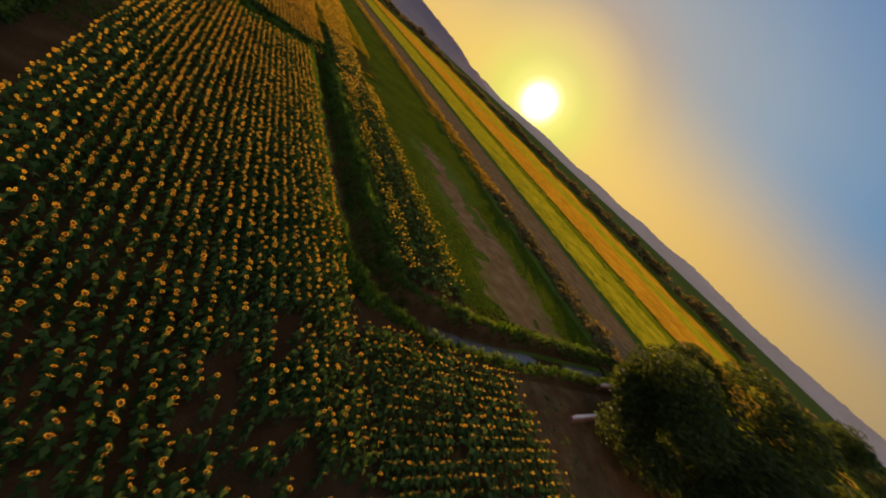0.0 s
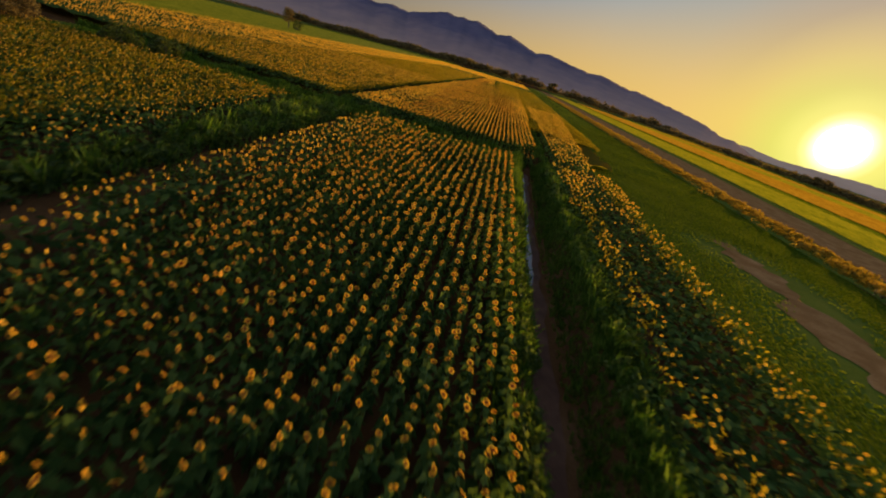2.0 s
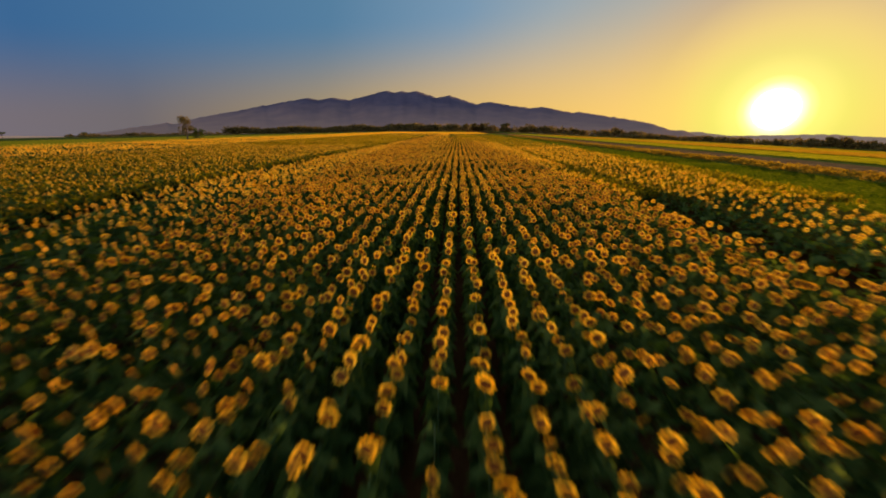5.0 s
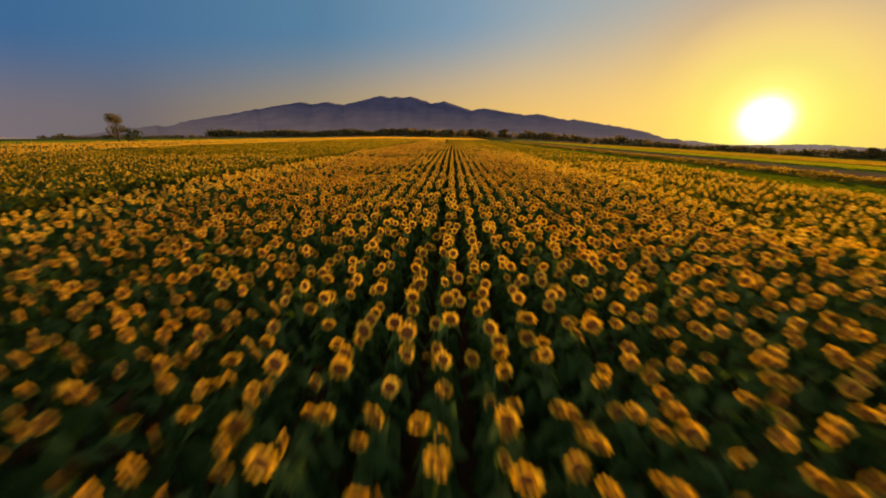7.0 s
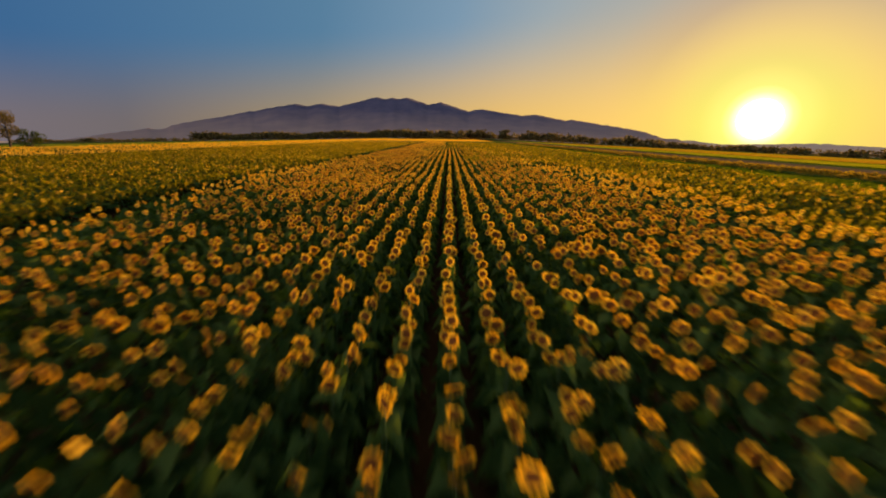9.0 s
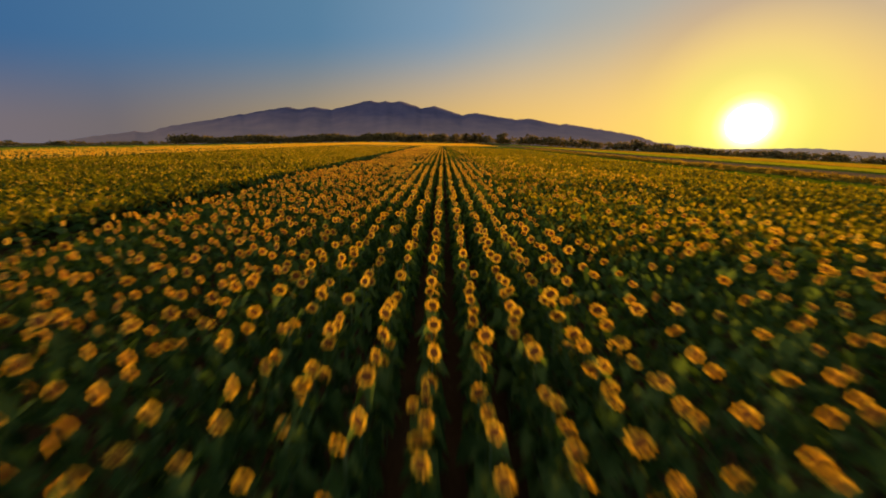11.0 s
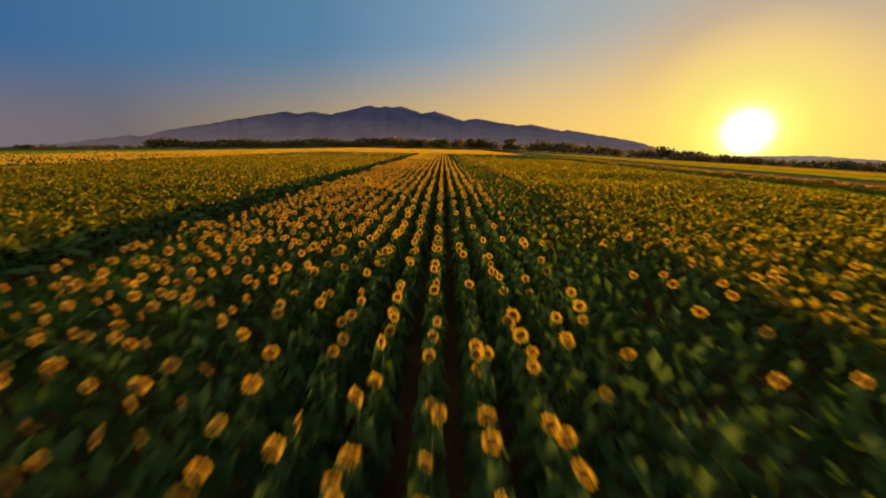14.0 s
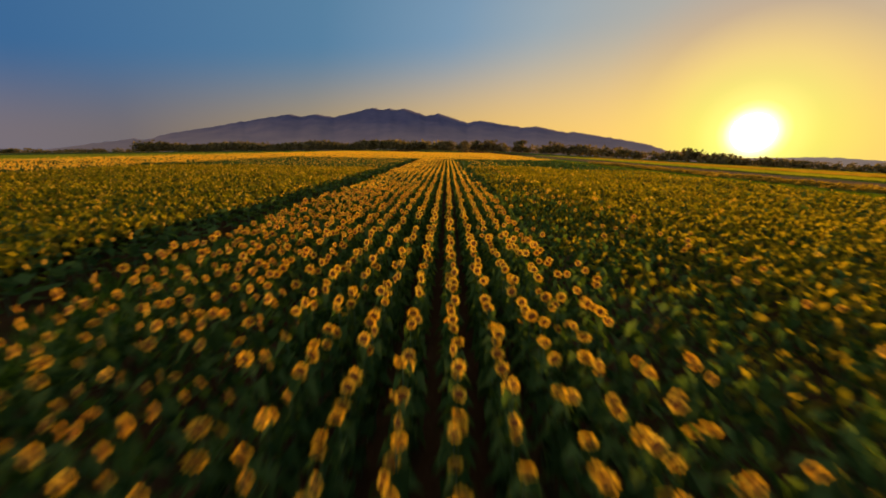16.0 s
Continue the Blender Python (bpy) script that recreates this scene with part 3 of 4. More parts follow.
def scatter_in(x0, x1, y0, y1, density):
    n = int((x1 - x0) * (y1 - y0) * density)
    return np.stack([rng.uniform(x0, x1, n), rng.uniform(y0, y1, n)], -1)


def canopy(x0, x1, y0, y1, step, top, label, mat=LEAF):
    """Crowded leaves seen from far: a rumpled sheet, every facet tilted its own way."""
    nx, ny = int((x1 - x0) / step), int((y1 - y0) / step)
    gx, gy = np.meshgrid(np.linspace(x0, x1, nx + 1), np.linspace(y0, y1, ny + 1))
    z = lie(gx, gy) + top + rng.uniform(-0.26, 0.26, gx.shape) + 0.15 * wave(gx, gy, 0.22, 1.0)
    px = gx + rng.uniform(-0.3, 0.3, gx.shape) * step
    i = (np.arange(ny)[:, None] * (nx + 1) + np.arange(nx)[None]).ravel()
    f = np.stack([i, i + 1, i + nx + 2, i + nx + 1], -1)
    tagged(new("leaf_canopy", mesh_from("leaf_canopy", np.stack([px, gy, z], -1).reshape(-1, 3), f, [mat])), label, "leaves", kind="stuff")


canopy(-95, -62, 33, 600, 1.6, 1.25, "dense leaves under distant sunflower heads")
canopy(-62, -25.5, 35, 400, 0.95, 1.1, "dense leaves of the wide sunflower field")
canopy(14.5, 24, 40, 400, 0.95, 0.9, "dense haze-gold leaves of the strip beside the meadow", HAZE_LEAF)
canopy(-62, 26, 400, 600, 1.8, 1.3, "dense leaves under the last sunflower rows")
canopy(-75, -24, -55, 19, 0.9, 1.05, "dense leaves of the field behind the bank")


def top_leaves(x0, x1, y0, y1, density, low, high, big, label, mat=LEAF):
    """The uppermost leaves of a crowded stand, hanging steeply and catching the low sun."""
    q = scatter_in(x0, x1, y0, y1, density)
    n = len(q)
    z = lie(q[:, 0], q[:, 1]) + rng.uniform(low, high, n) + 0.12 * wave(q[:, 0], q[:, 1], 0.22, 1.0)
    shapes = []
    for k in range(6):
        sh, rnd = Shape(), random.Random(90 + k)
        leaf_tris(sh, (0, 0, 0), 0.0, 1.0, rnd.uniform(0.7, 0.95), rnd.uniform(-1.6, -0.5), 0, cheap=True)
        shapes.append(sh)
    d = big * rng.uniform(0.7, 1.25, n)
    v, f, m = spread(shapes, rng.integers(0, 6, n), np.stack([q[:, 0], q[:, 1], z], -1), rng.uniform(0, 6.28, n), np.stack([d, d, d], -1))
    tagged(new("leaf_canopy", mesh_from("leaf_canopy", v, f, [mat], m)), label, "leaves", kind="stuff")


top_leaves(9.5, 26, 60, 340, 20.0, 1.3, 1.75, 0.25, "haze-gold hanging leaves of the strip beside the meadow", HAZE_LEAF)
top_leaves(-62, -22.9, 34, 130, 9.0, 1.2, 1.65, 0.25, "haze-gold hanging leaves of the wide sunflower field", HAZE_LEAF)
top_leaves(-62, -22.9, 130, 340, 15.0, 1.25, 1.75, 0.23, "crowded haze-gold leaves of the wide sunflower field", HAZE_LEAF)
top_leaves(-2.5, 9.5, 172, 200, 15.0, 1.3, 1.8, 0.2, "haze-gold leaves where the heads grow sparse", HAZE_LEAF)
top_leaves(-5.6, -1.5, 238, 350, 12.0, 1.2, 1.7, 0.2, "weeds filling the sparse rows, coloured as if sunlit", HAZE_LEAF)
top_leaves(-1.5, 9.5, 200, 350, 24.0, 1.3, 1.8, 0.2, "haze-gold weeds and young plants between thinning rows", HAZE_LEAF)
flower_stuff("far part of the wide sunflower field", far_heads(-95, -62, 33, 600, 2.0))
flower_stuff("sunflower rows running on towards the woods", far_heads(-62, 26, 400, 600, 1.6))
plot_l = sow(-75, -17.4, -55, 20, 0.74, 0.4)


def west_edge(y):
    """Where the field behind the bank begins."""
    return -17.5 - 0.127 * np.clip(np.asarray(y) + 22, 0, 41)


plot_l = plot_l[plot_l[:, 0] < west_edge(plot_l[:, 1])]
flower_stuff("sunflower field behind the overgrown bank", *by_level(plot_l, 0.92, tall=1.85, size=0.74))
top_leaves(-75, -24, -55, 19, 14.0, 1.2, 1.65, 0.24, "haze-gold hanging leaves of the field behind the bank", HAZE_LEAF)


for x0, x1, y0 in ((12.5, 14.3, -29), (17.7, 19.9, -29)):
    top_leaves(x0, x1, y0, 28, 7.0, 1.15, 1.55, 0.19, "haze-gold leaves along the edge of the leafy strip", HAZE_LEAF)


# single sunflowers, with their parts
def part(name, shape_or_mesh, mats, parent, label=""):
    me = shape_or_mesh
    if isinstance(me, Shape):
        v, f, m = me.arrays()
        me = mesh_from(name, v, f, mats, m)
    ob = new(name, me)
    ob.parent = parent
    if label:
        ob["label"] = label
    return ob


def one_sunflower(seed, label):
    rnd = random.Random(seed)
    root = new("sunflower")
    tagged(root, label, "sunflower", "sunflowers in the rows")
    st = Shape()
    ring = [(math.cos(a), math.sin(a)) for a in (0, 1.26, 2.51, 3.77, 5.03)]
    levels = [(0.0, 0.02, 0.0), (0.9, 0.017, 0.02), (1.6, 0.014, 0.0), (1.84, 0.012, -0.03)]
    pts = [(x * r, y * r + off, z) for z, r, off in levels for x, y in ring]
    st.tri(pts, [f for k in range(3) for i in range(5) for f in ((5 * k + i, 5 * k + (i + 1) % 5, 5 * k + 5 + (i + 1) % 5), (5 * k + i, 5 * k + 5 + (i + 1) % 5, 5 * k + 5 + i))], 0)
    part("stem", st, [STEM], root)
    for i in range(8):
        u = (i + 0.5) / 8
        lf, big = Shape(), 0.38 - 0.18 * abs(u - 0.45) * 2
        leaf_tris(lf, (0, 0, 0.55 + 1.2 * u), i * 2.4 + rnd.uniform(-0.4, 0.4), big * rnd.uniform(0.85, 1.15), big * rnd.uniform(0.75, 1.0), rnd.uniform(-0.2, 0.03), 0)
        part("leaf", lf, [LEAF], root)
    head = Shape()
    n, d = 9, 0.235
    nod = -0.02

    def put(p):
        x, y, z = (c * d for c in p)
        return (x, y * math.cos(nod) - z * math.sin(nod) - 0.07, y * math.sin(nod) + z * math.cos(nod) + 1.88)
    head.tri([put((0, 0.2, -0.05))] + [put((0.29 * math.cos(k * 2 * math.pi / n), 0.02, 0.29 * math.sin(k * 2 * math.pi / n))) for k in range(n)],
             [(0, 1 + (k + 1) % n, 1 + k) for k in range(n)], 0)
    back = part("flower_head", head, [LEAF], root)
    pet = Shape()
    for k in range(17):
        a, w, tip, out = k * 2 * math.pi / 17, 0.19, 0.5 * rnd.uniform(0.88, 1.1), rnd.uniform(-0.10, 0.02)
        pet.tri([put(q) for q in ((0.14 * math.cos(a), 0.0, 0.14 * math.sin(a)), (0.36 * math.cos(a - w), out * 0.4, 0.36 * math.sin(a - w)),
                                  (tip * math.cos(a), out, tip * math.sin(a)), (0.36 * math.cos(a + w), out * 0.4, 0.36 * math.sin(a + w)))], [(0, 1, 2), (0, 2, 3)], 0)
    part("petals", pet, [PETAL], back, "ring of golden yellow petals")
    dc = Shape()
    dc.tri([put((0, -0.09, 0))] + [put((0.285 * math.cos(k * 2 * math.pi / 12), -0.04, 0.285 * math.sin(k * 2 * math.pi / 12))) for k in range(12)],
           [(0, 1 + k, 1 + (k + 1) % 12) for k in range(12)], 0)
    part("seed_disc", dc, [DISC], back, "dark brown seed disc")
    return root


def plant_singles():
    kinds = [one_sunflower(k, "tall sunflower with one golden head, standing in its row") for k in range(4)]
    pts = singles[rng.permutation(len(singles))[:300]]
    for i, (x, y) in enumerate(pts):
        k = i % 4
        s_ = rng.normal(1.0, 0.06)
        m = pose(x, y, float(lie(x, y)), 0, 0, math.degrees(FACING) + rng.normal(0, 20)) @ Matrix.Scale(s_, 4)
        if i < 4:
            kinds[k].matrix_basis = m
        else:
            ob = copy_thing(kinds[k], m)
            ob.scale = (s_, s_, s_)


plant_singles()


# ---- grass, weeds and bushes ----
def tuft(seed, blades=7, lean=0.5, wide=0.03):
    rnd, sh = random.Random(seed), Shape()
    for i in range(blades):
        a, l = rnd.uniform(0, 6.28), rnd.uniform(0.6, 1.0)
        c, s_, q = math.cos(a), math.sin(a), rnd.uniform(0.1, lean)
        bx, by = rnd.uniform(-0.12, 0.12), rnd.uniform(-0.12, 0.12)
        sh.tri([(bx - s_ * wide, by + c * wide, 0), (bx + s_ * wide, by - c * wide, 0), (bx + c * q * 0.4 + s_ * wide * 0.7, by + s_ * q * 0.4 - c * wide * 0.7, l * 0.6), (bx + c * q, by + s_ * q, l)],
               [(0, 1, 2), (0, 2, 3)], 0)
    return sh


def clump(seed, leaves=26):
    """A knot of small leaves, 1 across."""
    rnd, sh = random.Random(seed), Shape()
    for i in range(leaves):
        a, b, r = rnd.uniform(0, 6.28), rnd.uniform(-0.5, 1.4), rnd.uniform(0.25, 0.5)
        c = Vector((r * math.cos(a) * math.cos(b), r * math.sin(a) * math.cos(b), r * math.sin(b)))
        u = Vector((rnd.uniform(-1, 1), rnd.uniform(-1, 1), rnd.uniform(-1, 1))).normalized()
        w = u.orthogonal().normalized()
        l = rnd.uniform(0.10, 0.18)
        sh.tri([c - u * l, c + w * l * 0.55, c + u * l, c - w * l * 0.55], [(0, 1, 2), (0, 2, 3)], 0)
    return sh


TUFTS = [tuft(k) for k in range(5)]
CLUMPS = [clump(k) for k in range(5)]


def greens(name, label, category, shapes, p, lo, hi, mat, wide=1.0, sink=0.05):
    n = len(p)
    h = rng.uniform(lo, hi, n) * (1 + 0.35 * wave(p[:, 0], p[:, 1], 0.8, 3.0))
    place = np.stack([p[:, 0], p[:, 1], lie(p[:, 0], p[:, 1]) - sink], -1)
    v, f, m = spread(shapes, rng.integers(0, len(shapes), n), place, rng.uniform(0, 6.28, n), np.stack([h * wide, h * wide, h], -1))
    return tagged(new(name, mesh_from(name, v, f, [mat], m)), label, category, kind="stuff")


# tall grass on the cross track: two ridges with a worn hollow between
p = np.concatenate([scatter_in(-62, 7, 23.2, 24.8, 14), scatter_in(-62, 8.5, 28.6, 30.6, 14)])
greens("tall_grass", "tall lush grass in two ridges across the plots", "grass", TUFTS, p, 0.8, 1.5, GRASS, 0.7)
greens("track_grass", "short grass in the worn hollow of the track", "grass", TUFTS, scatter_in(-62, 8, 24.8, 28.6, 12), 0.35, 0.75, GRASS)
d_pts = scatter_in(5.4, 13.0, -36, 33, 26)
dd = to_ditch(d_pts[:, 0], d_pts[:, 1])
greens("bank_grass", "rough grass on the banks of the ditch", "grass", TUFTS, d_pts[(dd > 1.45) & (dd < 3.6) & (d_pts[:, 0] < 8.7)], 0.5, 1.05, GRASS)
greens("bank_grass", "short dark grass on the shaded bank of the ditch", "grass", TUFTS, d_pts[(dd > 0.95) & (dd < 3.2) & (d_pts[:, 0] >= 8.7)], 0.38, 0.72, GRASS)
d_pts = scatter_in(8, 60, -42, -28, 9)
dd = to_ditch(d_pts[:, 0], d_pts[:, 1])
greens("bank_grass", "rough grass on the banks where the ditch bends", "grass", TUFTS, d_pts[(dd > 1.35) & (dd < 3.0)], 0.4, 0.85, GRASS)
q = d_pts[(dd > 1.5) & (dd < 2.9) & (wave(d_pts[:, 0], d_pts[:, 1], 0.9, 2.0) > -0.2)][::4]
greens("ditch_bushes", "dark leafy bushes round the bend of the ditch", "bush", CLUMPS, q, 0.5, 1.1, WEED, 1.1, -0.2)
p = scatter_in(10.9, 12.5, -29, 24, 6.0)
greens("ditch_bushes", "low leafy bushes along the ditch", "bush", CLUMPS, p, 0.8, 1.5, WEED, 1.0, -0.25)
greens("ditch_weeds", "dark weeds on the slope above the water", "weeds", CLUMPS, scatter_in(5.5, 7.2, -37, 24, 2.5), 0.4, 0.9, WEED, 1.0, -0.1)
p = scatter_in(-23.2, -16.8, -24, 26, 4.0)
p = p[p[:, 0] > west_edge(p[:, 1]) - 0.3]
greens("overgrown_bank", "grey green weeds on the bank beside the track", "weeds", CLUMPS, p, 0.9, 1.7, WEED, 0.9, -0.25)
greens("bank_grass", "rough tall grass among the weeds beside the track", "grass", TUFTS, p[::2] + np.array([0.2, 0.3]), 0.9, 1.9, GRASS, 0.7)
greens("track_grass", "dark grass growing over the end of the dirt track", "grass", TUFTS, scatter_in(-17.2, -13.6, -14, 22, 8), 0.25, 0.6, GRASS)
on_track = scatter_in(-1.8, 1.7, 30, 340, 6)
on_track[:, 0] += field_track(on_track[:, 1])
greens("track_grass", "grass on the dark field track between plots", "grass", TUFTS, on_track, 0.5, 1.15, GRASS)
greens("track_grass", "grass in the narrow gap beside the rows", "grass", TUFTS, scatter_in(9.8, 12.2, 30, 260, 5), 0.5, 1.2, GRASS)
greens("meadow_grass", "short meadow grass in uneven tufts", "grass", TUFTS, scatter_in(20.4, 45.5, -32, 60, 1.5), 0.06, 0.14, GRASS, 2.0)
greens("hedge", "straggling olive brown hedge along the dirt road", "hedge", CLUMPS, np.stack([rng.normal(50.8, 1.5, 800), rng.uniform(-50, 14, 800)], -1), 0.9, 1.6, SCRUB_AND_HAZE, 1.1, -0.2)
# same hedge farther on, the low sun's gold put into its colour
greens("hedge", "farther hedge along the dirt road, coloured a sunlit gold", "hedge", CLUMPS, np.stack([rng.normal(50.8, 1.7, 6000), rng.uniform(10, 430, 6000)], -1), 0.7, 1.2, RIPE_STAND, 1.3, -0.1)

def stand(name, label, x0, x1, y0, y1, gap, tall, mat, step=2.2, loose=0.12):
    """A standing crop: wavering upright bands of stalks with ragged tops, row by row."""
    rows, n = np.arange(x0, x1, gap), int((y1 - y0) / step)
    gx, gy = np.meshgrid(rows, np.linspace(y0, y1, n + 1), indexing="ij")
    gx = gx + rng.uniform(-1, 1, gx.shape) * gap * loose
    z = lie(gx, gy) + 0.03
    top = tall * rng.uniform(0.88, 1.08, gx.shape)
    turn = rng.uniform(-0.14, 0.14, gx.shape)
    worn = np.clip((np.abs(gx - 32.0 - 1.6 * wave(gy, gy * 0, 0.3)) - 2.6) / 5.0, 0, 1) + np.clip((gy - 14) / 6, 0, 1)
    keep = (rng.random(gx.shape) < 0.96) & (rng.random(gx.shape) < worn)
    gx, gy, z, top, turn = (q[keep] for q in (gx, gy, z, top, turn))
    dx, dy = np.sin(turn) * step * 0.5, np.cos(turn) * step * 0.5
    v = np.stack([np.stack([gx - dx, gy - dy, z], -1), np.stack([gx + dx, gy + dy, z], -1),
                  np.stack([gx + dx, gy + dy, z + top], -1), np.stack([gx - dx * 0.95, gy - dy * 0.95, z + top * 0.93], -1)], 1).reshape(-1, 3)
    f = np.arange(len(gx) * 4).reshape(-1, 4)
    tagged(new(name, mesh_from(name, v, f, [mat])), label, "crop", kind="stuff")


stand("meadow_stand", "fine short grass of the mown meadow", 20.5, 46, -33, 48, 0.19, 0.11, MEADOW_STAND, 0.24, 0.6)
stand("meadow_stand", "thin standing grass of the green meadow", 20.5, 46, 48, 140, 0.28, 0.14, MEADOW_STAND, 0.42, 0.5)
stand("meadow_stand", "thin standing grass far along the meadow", 20.5, 46, 140, 640, 0.6, 0.16, MEADOW_STAND, 0.9, 0.5)
stand("green_crop", "standing green crop beyond the dirt road", 72.5, 102, -60, 640, 1.1, 0.4, GREEN_STAND, 2.2)
stand("meadow_stand", "dark standing grass between two crops", 102.5, 116, -60, 640, 1.4, 0.25, MEADOW_STAND, 2.4)
stand("ripe_crop", "golden standing crop, ripe", 116, 172, -60, 640, 1.6, 0.6, RIPE_STAND, 2.8)
stand("green_crop", "wide stand of green crop", 172, 216, -60, 640, 2.0, 0.5, GREEN_STAND, 4.0)
stand("ripe_crop", "farther golden standing crop", 216, 246, -60, 640, 2.2, 0.6, RIPE_STAND, 4.0)
stand("green_crop", "green crop in front of the far hedge", 246, 300, -60, 640, 3.5, 0.5, GREEN_STAND, 5.0)
stand("green_crop", "low green crop on the near side of the cross track", -149, -77, -128, 31, 2.0, 0.5, GREEN_STAND, 3.0)
stand("green_crop", "bright green crop behind the sunflowers", -380, -96, 40, 880, 3.0, 0.6, GREEN_STAND, 5.0)

p = plot_w[~edge]
greens("tall_weeds", "dense dark weeds between two lines of sunflowers", "weeds", CLUMPS, p[::4], 0.6, 1.1, WEED, 1.1, -0.2)
lb = np.stack([rng.normal(6.55, 0.36, 800), rng.uniform(-30, 22.5, 800)], -1)
lb = lb[wave(lb[:, 0], lb[:, 1], 0.7, 8.0) > -0.55]
far_end = lb[:, 1] > 3
rim = np.stack([rng.normal(6.75, 0.38, 1300), rng.uniform(2, 23, 1300)], -1)
greens("tall_grass", "tall sunlit grass crowding the rim of the ditch", "grass", TUFTS, rim, 1.0, 1.6, GRASS, 0.6)
greens("ditch_bushes", "yellow green leafy bushes among the grass of the rim", "bush", CLUMPS, lb[far_end][::3], 0.9, 1.4, GRASS, 0.85, -0.4)
greens("ditch_bushes", "low dark leafy weeds along the rim of the ditch", "bush", CLUMPS, lb[~far_end] + np.array([0.15, 0.0]), 0.6, 1.05, WEED, 1.0, -0.25)
greens("bank_grass", "tall soft grass covering the broad bank beside the weeds", "grass", TUFTS, scatter_in(10.7, 12.7, -29, 26, 16), 0.7, 1.35, GRASS, 0.8)
greens("yard_weeds", "scattered weeds on the trodden earth by the culvert", "weeds", CLUMPS, scatter_in(21.5, 30, -56, -38.5, 0.5), 0.25, 0.6, WEED, 1.2, -0.05)
# water at the bottom of the ditch
def ditch_strip(name, label, pts, half, level, mat):
    """A narrow wavering strip along the ditch."""
    pts = [Vector((x, y, 0)) for x, y in pts]
    vs = []
    for i, q in enumerate(pts):
        t = (pts[min(i + 1, len(pts) - 1)] - pts[max(i - 1, 0)]).normalized()
        nrm = Vector((-t.y, t.x, 0))
        w1, w2 = (half * (1 + 0.45 * float(wave(q.x + k, q.y, 1.3, 3.0 + k))) for k in (0, 2))
        if i in (0, len(pts) - 1):
            w1 = w2 = 0.05
        vs += [tuple(q + nrm * w1 + Vector((0, 0, level))), tuple(q - nrm * w2 + Vector((0, 0, level)))]
    fs = [(2 * i, 2 * i + 1, 2 * i + 3, 2 * i + 2) for i in range(len(pts) - 1)]
    tagged(new(name, mesh_from(name, vs, fs, [mat])), label, name.split("_")[-1], kind="structure")


def along(y0, y1, n):
    out = []
    for y in np.linspace(y0, y1, n):
        k = [i for i in range(5) if DITCH[i][1] >= y >= DITCH[i + 1][1]][0]
        u = (DITCH[k][1] - y) / (DITCH[k][1] - DITCH[k + 1][1])
        out.append((DITCH[k][0] + u * (DITCH[k + 1][0] - DITCH[k][0]) - 0.1, y))
    return out


ditch_strip("ditch_mud", "wet brown mud along the bottom of the ditch", [(x - 0.4, y) for x, y in along(27, -27, 60)], 0.6, -1.15, MUD)
ditch_strip("ditch_water", "thin strip of still water reflecting the sky", [(x - 0.55, y) for x, y in along(24, -6, 44)], 0.26, -1.135, WATER)
p = scatter_in(9.0, 10.8, -29, 30, 20)
p = p + np.stack([np.clip(p[:, 1] - 4, 0, 30) * 0.022, 0 * p[:, 1]], -1)
greens("ditch_sedge", "dark rank sedge on the shaded side of the ditch", "grass", TUFTS, p, 0.22, 0.5, GRASS, 1.0)
for x0, x1 in ((15.0, 30.5), (36, 48), (52, 60)):
    n = int((x1 - x0) * 2)
    ditch_strip("ditch_water", "shallow water in the ditch reflecting the sky", [(x, float(np.interp(x, [d[0] for d in DITCH[5:]], [d[1] for d in DITCH[5:]]))) for x in np.linspace(x0, x1, n)], 0.6, -1.0, WATER)


# ---- trees ----
def tube(sh, a, b, ra, rb, mat=0, n=6):
    a, b = Vector(a), Vector(b)
    u = (b - a).normalized()
    s_, o = u.orthogonal().normalized(), None
    w = u.cross(s_)
    pts = [a + (s_ * math.cos(k * 2 * math.pi / n) + w * math.sin(k * 2 * math.pi / n)) * ra for k in range(n)]
    pts += [b + (s_ * math.cos(k * 2 * math.pi / n) + w * math.sin(k * 2 * math.pi / n)) * rb for k in range(n)]
    sh.tri(pts, [f for k in range(n) for f in ((k, (k + 1) % n, n + (k + 1) % n), (k, n + (k + 1) % n, n + k))], mat)


